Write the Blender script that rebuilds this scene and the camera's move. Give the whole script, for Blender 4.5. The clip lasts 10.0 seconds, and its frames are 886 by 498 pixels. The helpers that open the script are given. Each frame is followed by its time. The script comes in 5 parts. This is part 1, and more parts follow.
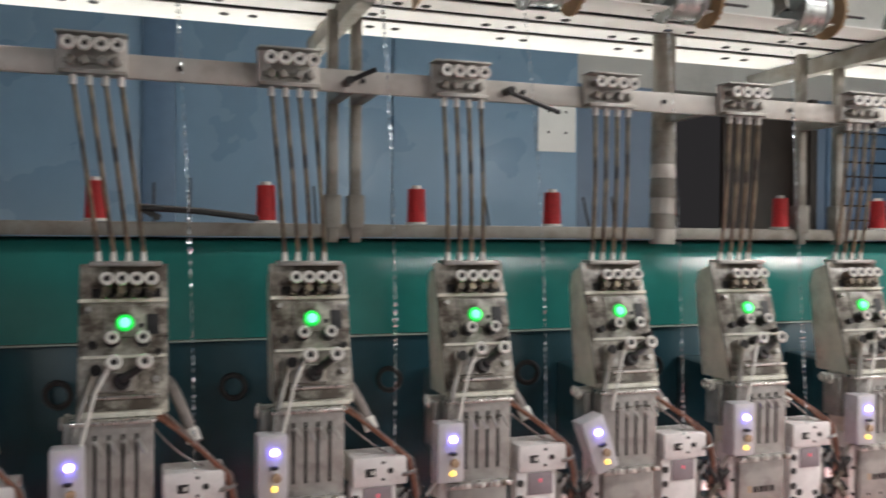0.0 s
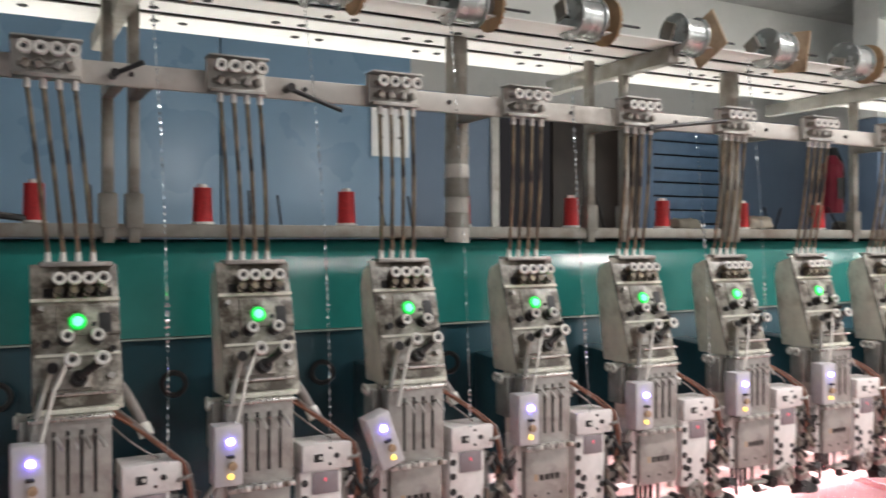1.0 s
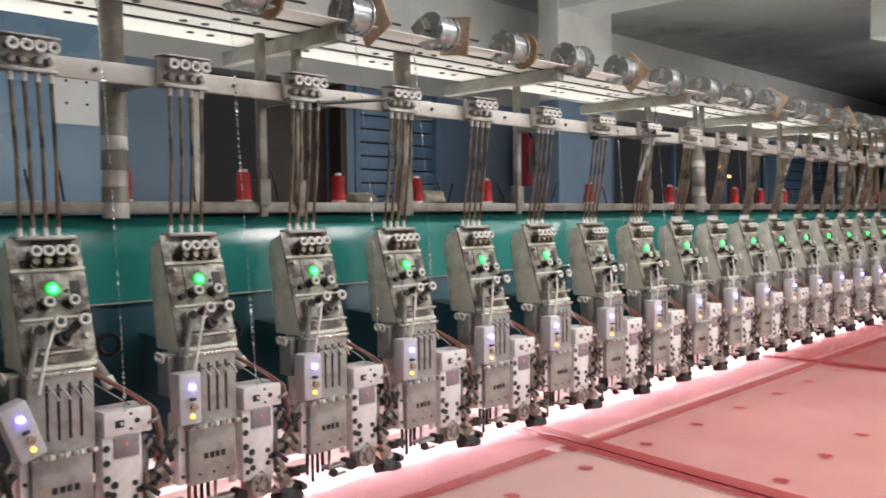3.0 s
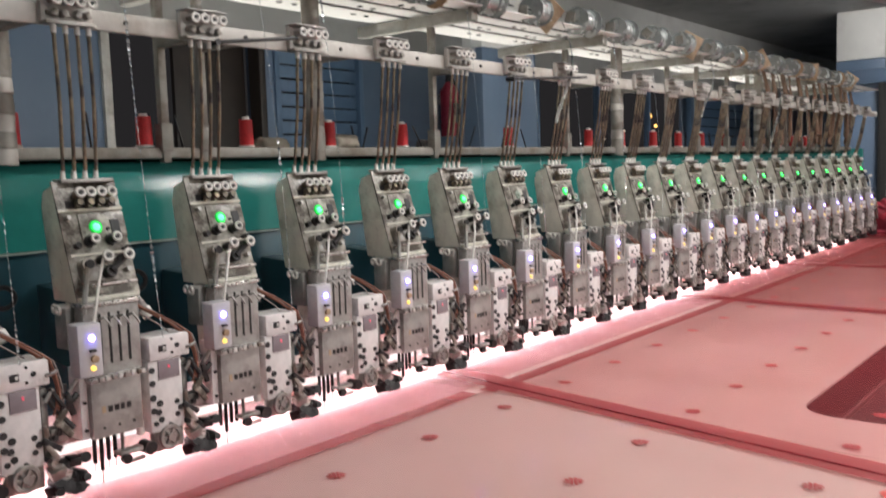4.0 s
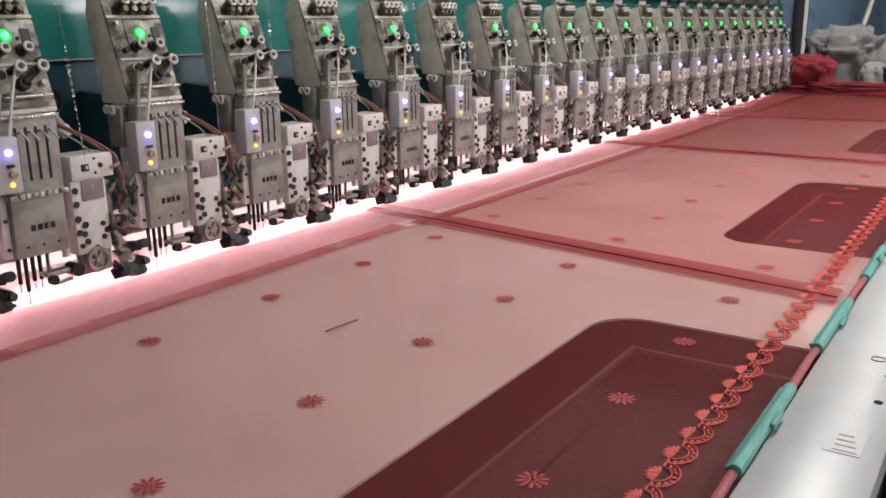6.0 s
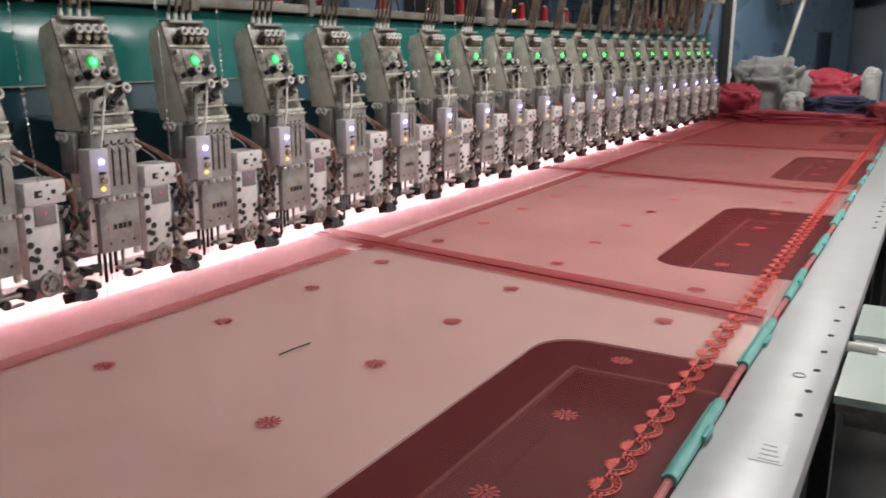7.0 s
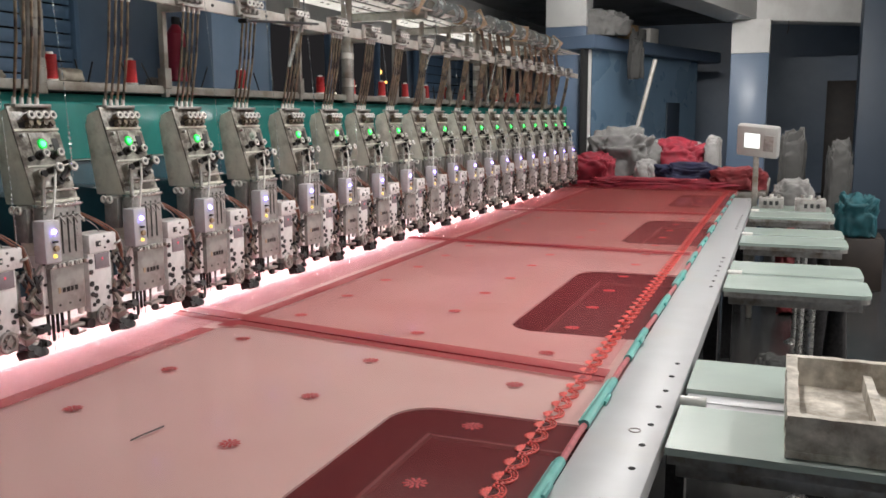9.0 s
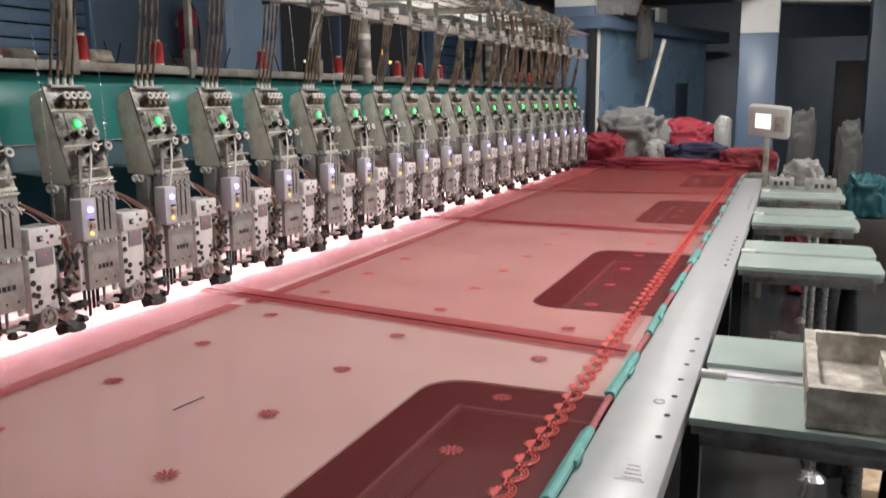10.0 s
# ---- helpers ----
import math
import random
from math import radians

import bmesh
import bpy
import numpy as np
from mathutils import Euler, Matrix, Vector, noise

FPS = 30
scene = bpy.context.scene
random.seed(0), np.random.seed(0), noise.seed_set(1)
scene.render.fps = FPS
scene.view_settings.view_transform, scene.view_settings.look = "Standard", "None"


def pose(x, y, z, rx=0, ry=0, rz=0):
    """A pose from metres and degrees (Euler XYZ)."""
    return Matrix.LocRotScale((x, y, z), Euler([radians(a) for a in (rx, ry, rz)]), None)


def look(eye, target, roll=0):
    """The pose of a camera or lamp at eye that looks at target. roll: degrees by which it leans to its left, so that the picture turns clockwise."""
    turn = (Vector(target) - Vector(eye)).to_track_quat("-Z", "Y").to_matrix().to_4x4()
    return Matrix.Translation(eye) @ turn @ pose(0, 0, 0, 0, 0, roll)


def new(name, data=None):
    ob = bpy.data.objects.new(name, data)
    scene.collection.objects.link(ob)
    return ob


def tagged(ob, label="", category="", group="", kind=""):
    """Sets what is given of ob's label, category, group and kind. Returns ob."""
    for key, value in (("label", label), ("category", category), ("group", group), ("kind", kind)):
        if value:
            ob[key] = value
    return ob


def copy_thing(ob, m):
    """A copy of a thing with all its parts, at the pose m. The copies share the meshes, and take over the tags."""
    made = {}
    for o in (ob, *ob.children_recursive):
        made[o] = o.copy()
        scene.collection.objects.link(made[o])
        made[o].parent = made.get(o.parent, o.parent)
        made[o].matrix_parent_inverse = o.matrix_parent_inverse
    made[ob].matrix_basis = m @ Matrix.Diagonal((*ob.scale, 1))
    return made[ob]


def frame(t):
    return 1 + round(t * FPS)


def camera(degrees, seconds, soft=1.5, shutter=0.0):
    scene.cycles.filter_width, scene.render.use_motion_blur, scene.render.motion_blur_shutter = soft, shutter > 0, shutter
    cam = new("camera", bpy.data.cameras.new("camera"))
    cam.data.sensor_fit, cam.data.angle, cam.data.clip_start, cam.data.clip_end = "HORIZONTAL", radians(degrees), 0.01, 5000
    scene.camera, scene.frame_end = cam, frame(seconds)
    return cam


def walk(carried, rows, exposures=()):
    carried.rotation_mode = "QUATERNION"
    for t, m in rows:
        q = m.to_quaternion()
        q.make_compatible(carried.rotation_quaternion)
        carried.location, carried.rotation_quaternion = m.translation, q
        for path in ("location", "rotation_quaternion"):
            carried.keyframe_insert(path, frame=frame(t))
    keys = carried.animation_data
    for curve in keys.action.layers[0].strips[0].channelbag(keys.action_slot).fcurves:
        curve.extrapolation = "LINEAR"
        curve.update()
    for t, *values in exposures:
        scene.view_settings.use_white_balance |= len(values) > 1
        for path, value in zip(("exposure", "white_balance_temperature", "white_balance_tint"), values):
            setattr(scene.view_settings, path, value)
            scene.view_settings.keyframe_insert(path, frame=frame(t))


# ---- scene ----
cam = camera(54.5, 10.0, soft=1.6, shutter=0.5)
PATH = [
    (0, (0.032, -1.617, 1.609), (0.688, 0.273, 1.582), 0.4),
    (0.5, (0.125, -1.654, 1.596), (0.927, 0.178, 1.601), 0.0),
    (1, (0.17, -1.676, 1.589), (1.125, 0.082, 1.581), -0.2),
    (1.5, (0.204, -1.695, 1.586), (1.322, -0.037, 1.558), -0.2),
    (2, (0.238, -1.726, 1.585), (1.482, -0.161, 1.545), -0.3),
    (2.5, (0.263, -1.76, 1.591), (1.62, -0.292, 1.54), -0.5),
    (2.7, (0.266, -1.765, 1.599), (1.664, -0.336, 1.537), -0.5),
    (3.8, (0.333, -1.793, 1.564), (1.865, -0.516, 1.421), -1.7),
    (4, (0.337, -1.794, 1.559), (1.88, -0.535, 1.373), -1.8),
    (4.5, (0.34, -1.758, 1.507), (1.91, -0.555, 1.207), -1.8),
    (5, (0.342, -1.765, 1.474), (1.913, -0.595, 1.069), -1.6),
    (5.5, (0.34, -1.755, 1.46), (1.923, -0.631, 0.98), -1.2),
    (6.8, (0.243, -1.781, 1.484), (1.912, -0.785, 1.013), 0.1),
    (7, (0.236, -1.78, 1.491), (1.929, -0.817, 1.036), 0.2),
    (7.3, (0.232, -1.785, 1.503), (1.962, -0.879, 1.074), 0.3),
    (7.5, (0.228, -1.797, 1.508), (1.979, -0.922, 1.095), 0.1),
    (8, (0.23, -1.825, 1.509), (2.026, -1.028, 1.136), -0.1),
    (8.5, (0.225, -1.844, 1.51), (2.057, -1.114, 1.179), -0.4),
    (9, (0.207, -1.865, 1.519), (2.046, -1.14, 1.218), -0.3),
    (9.3, (0.18, -1.847, 1.519), (2.019, -1.114, 1.231), -0.2),
    (9.5, (0.161, -1.84, 1.521), (1.996, -1.099, 1.234), -0.1),
    (9.7, (0.141, -1.832, 1.524), (1.975, -1.093, 1.226), 0.1),
    (10, (0.131, -1.832, 1.52), (1.96, -1.1, 1.175), -0.3),
]
walk(cam, [(t, look(eye, target, roll)) for t, eye, target, roll in PATH],
     exposures=[(0, 0.47), (1.5, 0.50), (2.5, 0.40), (4.0, 0.17), (4.5, 0.02), (5.5, -0.08), (8, -0.10), (9, 0.02), (10, 0.04)])

# ---- world, lamps ----
P = 0.33          # spacing of the heads
ZT = 0.858        # top of the net
world = bpy.data.worlds.new("night")
scene.world = world
world.use_nodes = True
world.node_tree.nodes["Background"].inputs[0].default_value = (0.017, 0.016, 0.017, 1)
world.node_tree.nodes["Background"].inputs[1].default_value = 1.0


def area_lamp(name, at, size_x, size_y, watts, colour, target=None):
    data = bpy.data.lights.new(name, "AREA")
    data.shape, data.size, data.size_y, data.energy, data.color = "RECTANGLE", size_x, size_y, watts, colour
    ob = new(name, data)
    ob.matrix_world = pose(*at) if target is None else look(at, target)
    return ob


# Ceiling tubes out of view; places and watts tuned to light the room.
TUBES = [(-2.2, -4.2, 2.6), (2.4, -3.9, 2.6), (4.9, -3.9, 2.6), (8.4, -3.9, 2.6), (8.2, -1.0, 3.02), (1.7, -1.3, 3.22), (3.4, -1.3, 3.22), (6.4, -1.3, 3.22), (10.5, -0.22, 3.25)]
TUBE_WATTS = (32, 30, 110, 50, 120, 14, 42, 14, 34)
# Tubes 4 and 8 are added unseen, aimed to brighten the far end.
FILL_AIM = {4: (13.2, -0.4, 3.25), 8: (12.8, 0.9, 2.85)}
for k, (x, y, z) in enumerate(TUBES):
    area_lamp("tube_lamp", (x, y, z - 0.04), 1.2, 0.04, TUBE_WATTS[k], (1.0, 0.965, 0.94), FILL_AIM.get(k))
# bare tubes also throw light up; two lamps added to brighten the ceiling
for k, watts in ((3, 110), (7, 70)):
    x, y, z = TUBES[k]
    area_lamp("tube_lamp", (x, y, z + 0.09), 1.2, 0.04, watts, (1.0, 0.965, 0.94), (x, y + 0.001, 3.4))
# the white work-light strip under the heads
area_lamp("work_lamp", (3.6, 0.150, 0.957), 8.9, 0.03, 27, (0.98, 0.93, 1.0))
# a row of tubes low behind the machine, which lights the rack from below and the wall
area_lamp("rear_lamp", (3.4, 0.66, 1.46), 9.0, 0.05, 53, (1.0, 0.96, 0.88), (3.4, 1.1, 3.4))

# ---- materials ----


def mat(name, base, rough=0.5, metal=0.0, vary=0.12, scale=30.0, bump=0.0, dirt=None, dirt_scale=6.0, dirt_at=0.6,
        glow=None, power=0.0, coat=0.0, spec=0.5):
    m = bpy.data.materials.new(name)
    m.use_nodes = True
    nt = m.node_tree
    b = nt.nodes["Principled BSDF"]
    b.inputs["Roughness"].default_value = rough
    b.inputs["Metallic"].default_value = metal
    b.inputs["Coat Weight"].default_value = coat
    b.inputs["Specular IOR Level"].default_value = spec
    co = nt.nodes.new("ShaderNodeTexCoord")
    n1 = nt.nodes.new("ShaderNodeTexNoise")
    n1.inputs["Scale"].default_value, n1.inputs["Detail"].default_value = scale, 5
    nt.links.new(co.outputs["Object"], n1.inputs["Vector"])
    ramp = nt.nodes.new("ShaderNodeValToRGB")
    ramp.color_ramp.elements[0].position, ramp.color_ramp.elements[1].position = 0.3, 0.7
    ramp.color_ramp.elements[0].color = (*[c * (1 - vary) for c in base], 1)
    ramp.color_ramp.elements[1].color = (*[min(1, c * (1 + vary)) for c in base], 1)
    nt.links.new(n1.outputs["Fac"], ramp.inputs["Fac"])
    out = ramp.outputs["Color"]
    if dirt:
        n2 = nt.nodes.new("ShaderNodeTexNoise")
        n2.inputs["Scale"].default_value, n2.inputs["Detail"].default_value, n2.inputs["Roughness"].default_value = dirt_scale, 8, 0.65
        nt.links.new(co.outputs["Object"], n2.inputs["Vector"])
        r2 = nt.nodes.new("ShaderNodeValToRGB")
        r2.color_ramp.elements[0].position, r2.color_ramp.elements[1].position = dirt_at - 0.12, dirt_at + 0.1
        r2.color_ramp.elements[0].color, r2.color_ramp.elements[1].color = (0, 0, 0, 1), (1, 1, 1, 1)
        nt.links.new(n2.outputs["Fac"], r2.inputs["Fac"])
        mix = nt.nodes.new("ShaderNodeMix")
        mix.data_type = "RGBA"
        nt.links.new(r2.outputs["Color"], mix.inputs["Factor"])
        nt.links.new(out, mix.inputs["A"])
        mix.inputs["B"].default_value = (*dirt, 1)
        out = mix.outputs["Result"]
    nt.links.new(out, b.inputs["Base Color"])
    if rough > 0.05:
        mr = nt.nodes.new("ShaderNodeMapRange")
        mr.inputs["To Min"].default_value, mr.inputs["To Max"].default_value = rough * 0.75, min(1, rough * 1.25)
        nt.links.new(n1.outputs["Fac"], mr.inputs["Value"])
        nt.links.new(mr.outputs["Result"], b.inputs["Roughness"])
    if bump:
        bp = nt.nodes.new("ShaderNodeBump")
        bp.inputs["Strength"].default_value, bp.inputs["Distance"].default_value = bump, 0.003
        nt.links.new(n1.outputs["Fac"], bp.inputs["Height"])
        nt.links.new(bp.outputs["Normal"], b.inputs["Normal"])
    if glow:
        b.inputs["Emission Color"].default_value = (*glow, 1)
        b.inputs["Emission Strength"].default_value = power
    return m


CREAM = mat("cream_enamel", (0.70, 0.69, 0.60), 0.30, 0.0, 0.10, 40, 0.04, (0.30, 0.26, 0.20), 9, 0.62)
CREAM_DIRTY = mat("greasy_cream_enamel", (0.47, 0.45, 0.39), 0.33, 0.0, 0.22, 55, 0.08, (0.07, 0.056, 0.042), 24, 0.47)
GREY_PANEL = mat("grey_painted_panel", (0.38, 0.365, 0.345), 0.38, 0.2, 0.10, 60, 0.03, (0.17, 0.15, 0.14), 12, 0.60)
WHITE_PLATE = mat("white_plate", (0.78, 0.75, 0.74), 0.4, 0.0, 0.08, 50, 0.03, (0.38, 0.34, 0.32), 14, 0.66)
STEEL = mat("bright_steel", (0.62, 0.61, 0.59), 0.28, 0.9, 0.1, 80, 0.03)
DULL_STEEL = mat("dull_steel", (0.42, 0.41, 0.39), 0.42, 0.7, 0.2, 40, 0.05, (0.18, 0.14, 0.1), 11, 0.6)
BLACK = mat("black_plastic", (0.026, 0.026, 0.028), 0.4, 0.0, 0.3, 60, 0.05)
BLACK_METAL = mat("oiled_black_metal", (0.036, 0.034, 0.035), 0.33, 0.5, 0.4, 70, 0.08)
CERAMIC = mat("white_ceramic", (0.74, 0.73, 0.69), 0.25, 0.0, 0.05, 60)
BRASS_PIPE = mat("worn_brass_tube", (0.34, 0.28, 0.195), 0.36, 0.75, 0.3, 35, 0.04, (0.10, 0.09, 0.085), 18, 0.52)
SENSOR = mat("pale_sensor_casing", (0.56, 0.55, 0.58), 0.42, 0.0, 0.05, 60)
LILAC = mat("lilac_display", (0.28, 0.24, 0.26), 0.25, 0.0, 0.1, 40)
GREEN_LED = mat("green_led", (0.1, 0.8, 0.25), 0.3, glow=(0.035, 1.0, 0.10), power=7)
# Halo round the lit lamp, imitated by a faintly glowing ring.
LED_HALO = mat("green_halo_glow", (0.02, 0.42, 0.10), 0.3, glow=(0.01, 1.0, 0.09), power=0.42)
LED_OFF = mat("unlit_led", (0.30, 0.36, 0.30), 0.3)
VIOLET_LED = mat("violet_led", (0.5, 0.5, 0.9), 0.3, glow=(0.19, 0.14, 1.0), power=26)
YELLOW_LED = mat("yellow_led", (0.8, 0.7, 0.2), 0.3, glow=(1.0, 0.62, 0.10), power=1.5)
RED_LED = mat("red_led", (0.8, 0.1, 0.15), 0.3, glow=(1.0, 0.16, 0.24), power=0.35)
WORK_LIGHT = mat("work_light_diffuser", (0.9, 0.9, 0.9), 0.4, glow=(1.0, 0.93, 0.95), power=3)
TUBE_GLOW = mat("fluorescent_tube", (0.9, 0.9, 0.9), 0.4, glow=(0.92, 0.97, 1.0), power=9)
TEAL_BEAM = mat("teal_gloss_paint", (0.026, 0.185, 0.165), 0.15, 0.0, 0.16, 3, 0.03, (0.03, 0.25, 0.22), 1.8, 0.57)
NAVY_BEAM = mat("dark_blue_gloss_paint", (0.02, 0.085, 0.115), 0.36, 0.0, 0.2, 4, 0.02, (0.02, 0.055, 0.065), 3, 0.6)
SHELF = mat("dusty_grey_steel", (0.30, 0.29, 0.26), 0.5, 0.4, 0.15, 30, 0.05, (0.17, 0.14, 0.11), 8, 0.58)
RAIL = mat("pale_rail_paint", (0.56, 0.54, 0.50), 0.42, 0.2, 0.08, 25, 0.03, (0.33, 0.29, 0.24), 6, 0.62)
STRIP = mat("white_strip_paint", (0.80, 0.79, 0.76), 0.4, 0.0, 0.04, 20, 0.02, (0.6, 0.57, 0.52), 5, 0.66)
# Near-black surface that stands in for the dark inside holes and gaps.
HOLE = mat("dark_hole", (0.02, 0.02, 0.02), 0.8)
RED_THREAD = mat("red_thread", (0.55, 0.025, 0.03), 0.5, 0.0, 0.2, 220, 0.25)
WHITE_THREAD = mat("white_plastic", (0.72, 0.70, 0.66), 0.5)
REEL = mat("clear_film_reel", (0.47, 0.50, 0.49), 0.27, 0.6, 0.25, 22, 0.06)
WOOD = mat("raw_plywood", (0.54, 0.40, 0.27), 0.65, 0.0, 0.25, 26, 0.12, (0.22, 0.13, 0.07), 9, 0.58)
CARD = mat("brown_card", (0.30, 0.19, 0.10), 0.7, 0.0, 0.25, 30, 0.1)
HANK = mat("brown_thread_hank", (0.19, 0.115, 0.075), 0.7, 0.0, 0.35, 90, 0.3)
SEQUIN = mat("silver_sequin", (0.70, 0.76, 0.82), 0.22, 0.85, 0.3, 25)
WIRE = mat("copper_wire", (0.27, 0.115, 0.075), 0.45, 0.0, 0.25, 40)
WIRE_GREY = mat("grey_wire", (0.26, 0.23, 0.22), 0.45, 0.0, 0.2, 40)
TABLE = mat("white_table_laminate", (0.82, 0.80, 0.76), 0.13, 0.0, 0.03, 3, 0.01, (0.74, 0.71, 0.67), 1.6, 0.6, spec=0.32)
THROAT = mat("satin_white_laminate", (0.80, 0.78, 0.75), 0.55, 0.0, 0.05, 6, 0.02, (0.70, 0.66, 0.63), 2.2, 0.6, spec=0.3)
JOINT = mat("joint_board", (0.20, 0.17, 0.16), 0.5, 0.0, 0.15, 12, 0.03)
RIM = mat("dark_painted_rim", (0.075, 0.062, 0.058), 0.5, 0.0, 0.15, 12, 0.03)
ALU = mat("brushed_aluminium", (0.52, 0.53, 0.54), 0.36, 0.3, 0.06, 9, 0.02, (0.52, 0.52, 0.5), 3.0, 0.64)
MINT = mat("pale_mint_laminate", (0.41, 0.49, 0.445), 0.18, 0.0, 0.06, 5, 0.02, (0.34, 0.41, 0.375), 2.5, 0.66)
TEAL_CLIP = mat("teal_plastic_clip", (0.12, 0.40, 0.36), 0.35, 0.0, 0.12, 25, 0.05, (0.06, 0.32, 0.28), 9, 0.6)
ROD = mat("pink_wrapped_rod", (0.42, 0.12, 0.13), 0.55, 0.0, 0.3, 60, 0.15)
SEAM = mat("glossy_red_seam", (0.22, 0.02, 0.03), 0.2, 0.0, 0.2, 60, 0.05)
STITCH = mat("red_embroidery_thread", (0.37, 0.052, 0.055), 0.6, 0.0, 0.3, 240, 0.3)
LACE = mat("coral_lace_thread", (0.62, 0.075, 0.06), 0.45, 0.0, 0.3, 220, 0.3)
PLASTER = mat("stained_plaster_box", (0.62, 0.58, 0.51), 0.8, 0.0, 0.25, 28, 0.6, (0.27, 0.235, 0.19), 11, 0.53)
FLOOR = mat("dark_polished_floor", (0.030, 0.031, 0.032), 0.22, 0.0, 0.25, 4, 0.03, (0.042, 0.041, 0.038), 1.3, 0.58)
WALL_BLUE = mat("blue_wall_paint", (0.125, 0.180, 0.265), 0.35, 0.0, 0.06, 2.0, 0.03, (0.10, 0.15, 0.23), 1.1, 0.6)
PANEL_BLUE = mat("glossy_blue_panel", (0.19, 0.30, 0.42), 0.28, 0.0, 0.05, 1.5, 0.01, (0.16, 0.26, 0.37), 0.9, 0.6)
SHUTTER = mat("blue_slat_paint", (0.10, 0.17, 0.27), 0.4, 0.0, 0.1, 8, 0.03)
# Dimness of the far column and gap, put into a darker blue.
DIMMED_BLUE = mat("dimmed_blue_grey", (0.05, 0.07, 0.10), 0.5, 0.0, 0.08, 2.0, 0.03)
WALL_GREY = mat("grey_wall_paint", (0.46, 0.455, 0.44), 0.75, 0.0, 0.07, 2.0, 0.05, (0.26, 0.25, 0.24), 1.0, 0.6)
WHITE_WALL = mat("white_beam_paint", (0.70, 0.70, 0.68), 0.6, 0.0, 0.05, 3.0, 0.03, (0.56, 0.55, 0.53), 1.4, 0.62)
NIGHT = mat("night_behind_opening", (0.008, 0.008, 0.010), 0.9)
BROWN_DARK = mat("dark_brown_door", (0.028, 0.020, 0.016), 0.5, 0.0, 0.3, 8, 0.05)
PAPER = mat("white_paper_sheet", (0.82, 0.81, 0.79), 0.7, 0.0, 0.03, 10)
EXT_RED = mat("red_cylinder_paint", (0.40, 0.02, 0.05), 0.3, 0.0, 0.1, 10, coat=0.3)
SCREEN = mat("lit_screen", (0.6, 0.6, 0.6), 0.2, glow=(0.95, 1.0, 0.97), power=1.1)
CASE = mat("white_controller_case", (0.48, 0.48, 0.46), 0.4, 0.0, 0.05, 20, 0.02)
STREET = mat("street_light", (1, 0.7, 0.3), 0.5, glow=(1.0, 0.50, 0.12), power=3.0)
STREET_W = mat("pale_street_light", (1, 0.9, 0.8), 0.5, glow=(1.0, 0.85, 0.65), power=1.2)
CLOTHS = {
    # Dim light on the sacks is put into this near-black tone.
    "dim": mat("dimmed_dark_cloth", (0.048, 0.048, 0.046), 0.8, 0.0, 0.25, 12, 0.4),
    "red": mat("red_cloth", (0.21, 0.010, 0.024), 0.75, 0.0, 0.3, 14, 0.4),
    "grey": mat("grey_cloth", (0.13, 0.128, 0.125), 0.8, 0.0, 0.25, 12, 0.4),
    "white": mat("white_cloth", (0.24, 0.235, 0.23), 0.8, 0.0, 0.15, 12, 0.4),
    "navy": mat("navy_cloth", (0.012, 0.015, 0.048), 0.75, 0.0, 0.3, 12, 0.4),
    "maroon": mat("maroon_cloth", (0.20, 0.025, 0.03), 0.75, 0.0, 0.3, 14, 0.4),
    "teal": mat("teal_cloth", (0.008, 0.07, 0.085), 0.75, 0.0, 0.3, 12, 0.4),
    "beige": mat("beige_cloth", (0.36, 0.33, 0.27), 0.85, 0.0, 0.25, 24, 0.5),
}


def net_material(name, cover, thread, tint):
    """A sheer net: threads that cover part of it, open mesh for the rest."""
    m = bpy.data.materials.new(name)
    m.use_nodes = True
    nt = m.node_tree
    b = nt.nodes["Principled BSDF"]
    b.inputs["Base Color"].default_value = (*thread, 1)
    b.inputs["Roughness"].default_value = 0.5
    co = nt.nodes.new("ShaderNodeTexCoord")
    n = nt.nodes.new("ShaderNodeTexNoise")
    n.inputs["Scale"].default_value, n.inputs["Detail"].default_value = 2.2, 6
    nt.links.new(co.outputs["Object"], n.inputs["Vector"])
    mr = nt.nodes.new("ShaderNodeMapRange")
    mr.inputs["To Min"].default_value, mr.inputs["To Max"].default_value = cover - 0.06, cover + 0.06
    nt.links.new(n.outputs["Fac"], mr.inputs["Value"])
    tr = nt.nodes.new("ShaderNodeBsdfTransparent")
    tr.inputs["Color"].default_value = (*tint, 1)
    mix = nt.nodes.new("ShaderNodeMixShader")
    nt.links.new(mr.outputs["Result"], mix.inputs["Fac"])
    nt.links.new(tr.outputs["BSDF"], mix.inputs[1])
    nt.links.new(b.outputs["BSDF"], mix.inputs[2])
    nt.links.new(mix.outputs["Shader"], nt.nodes["Material Output"].inputs["Surface"])
    return m


NET = net_material("sheer_red_net", 0.25, (0.46, 0.066, 0.072), (0.965, 0.872, 0.858))
NET_FINE = net_material("finest_red_net", 0.07, (0.52, 0.07, 0.10), (1.0, 0.84, 0.87))
NET_THIN = net_material("thinnest_red_net", 0.065, (0.52, 0.07, 0.10), (1.0, 0.91, 0.92))
NET_DENSE = net_material("doubled_red_net", 0.54, (0.38, 0.035, 0.045), (1.0, 0.80, 0.79))

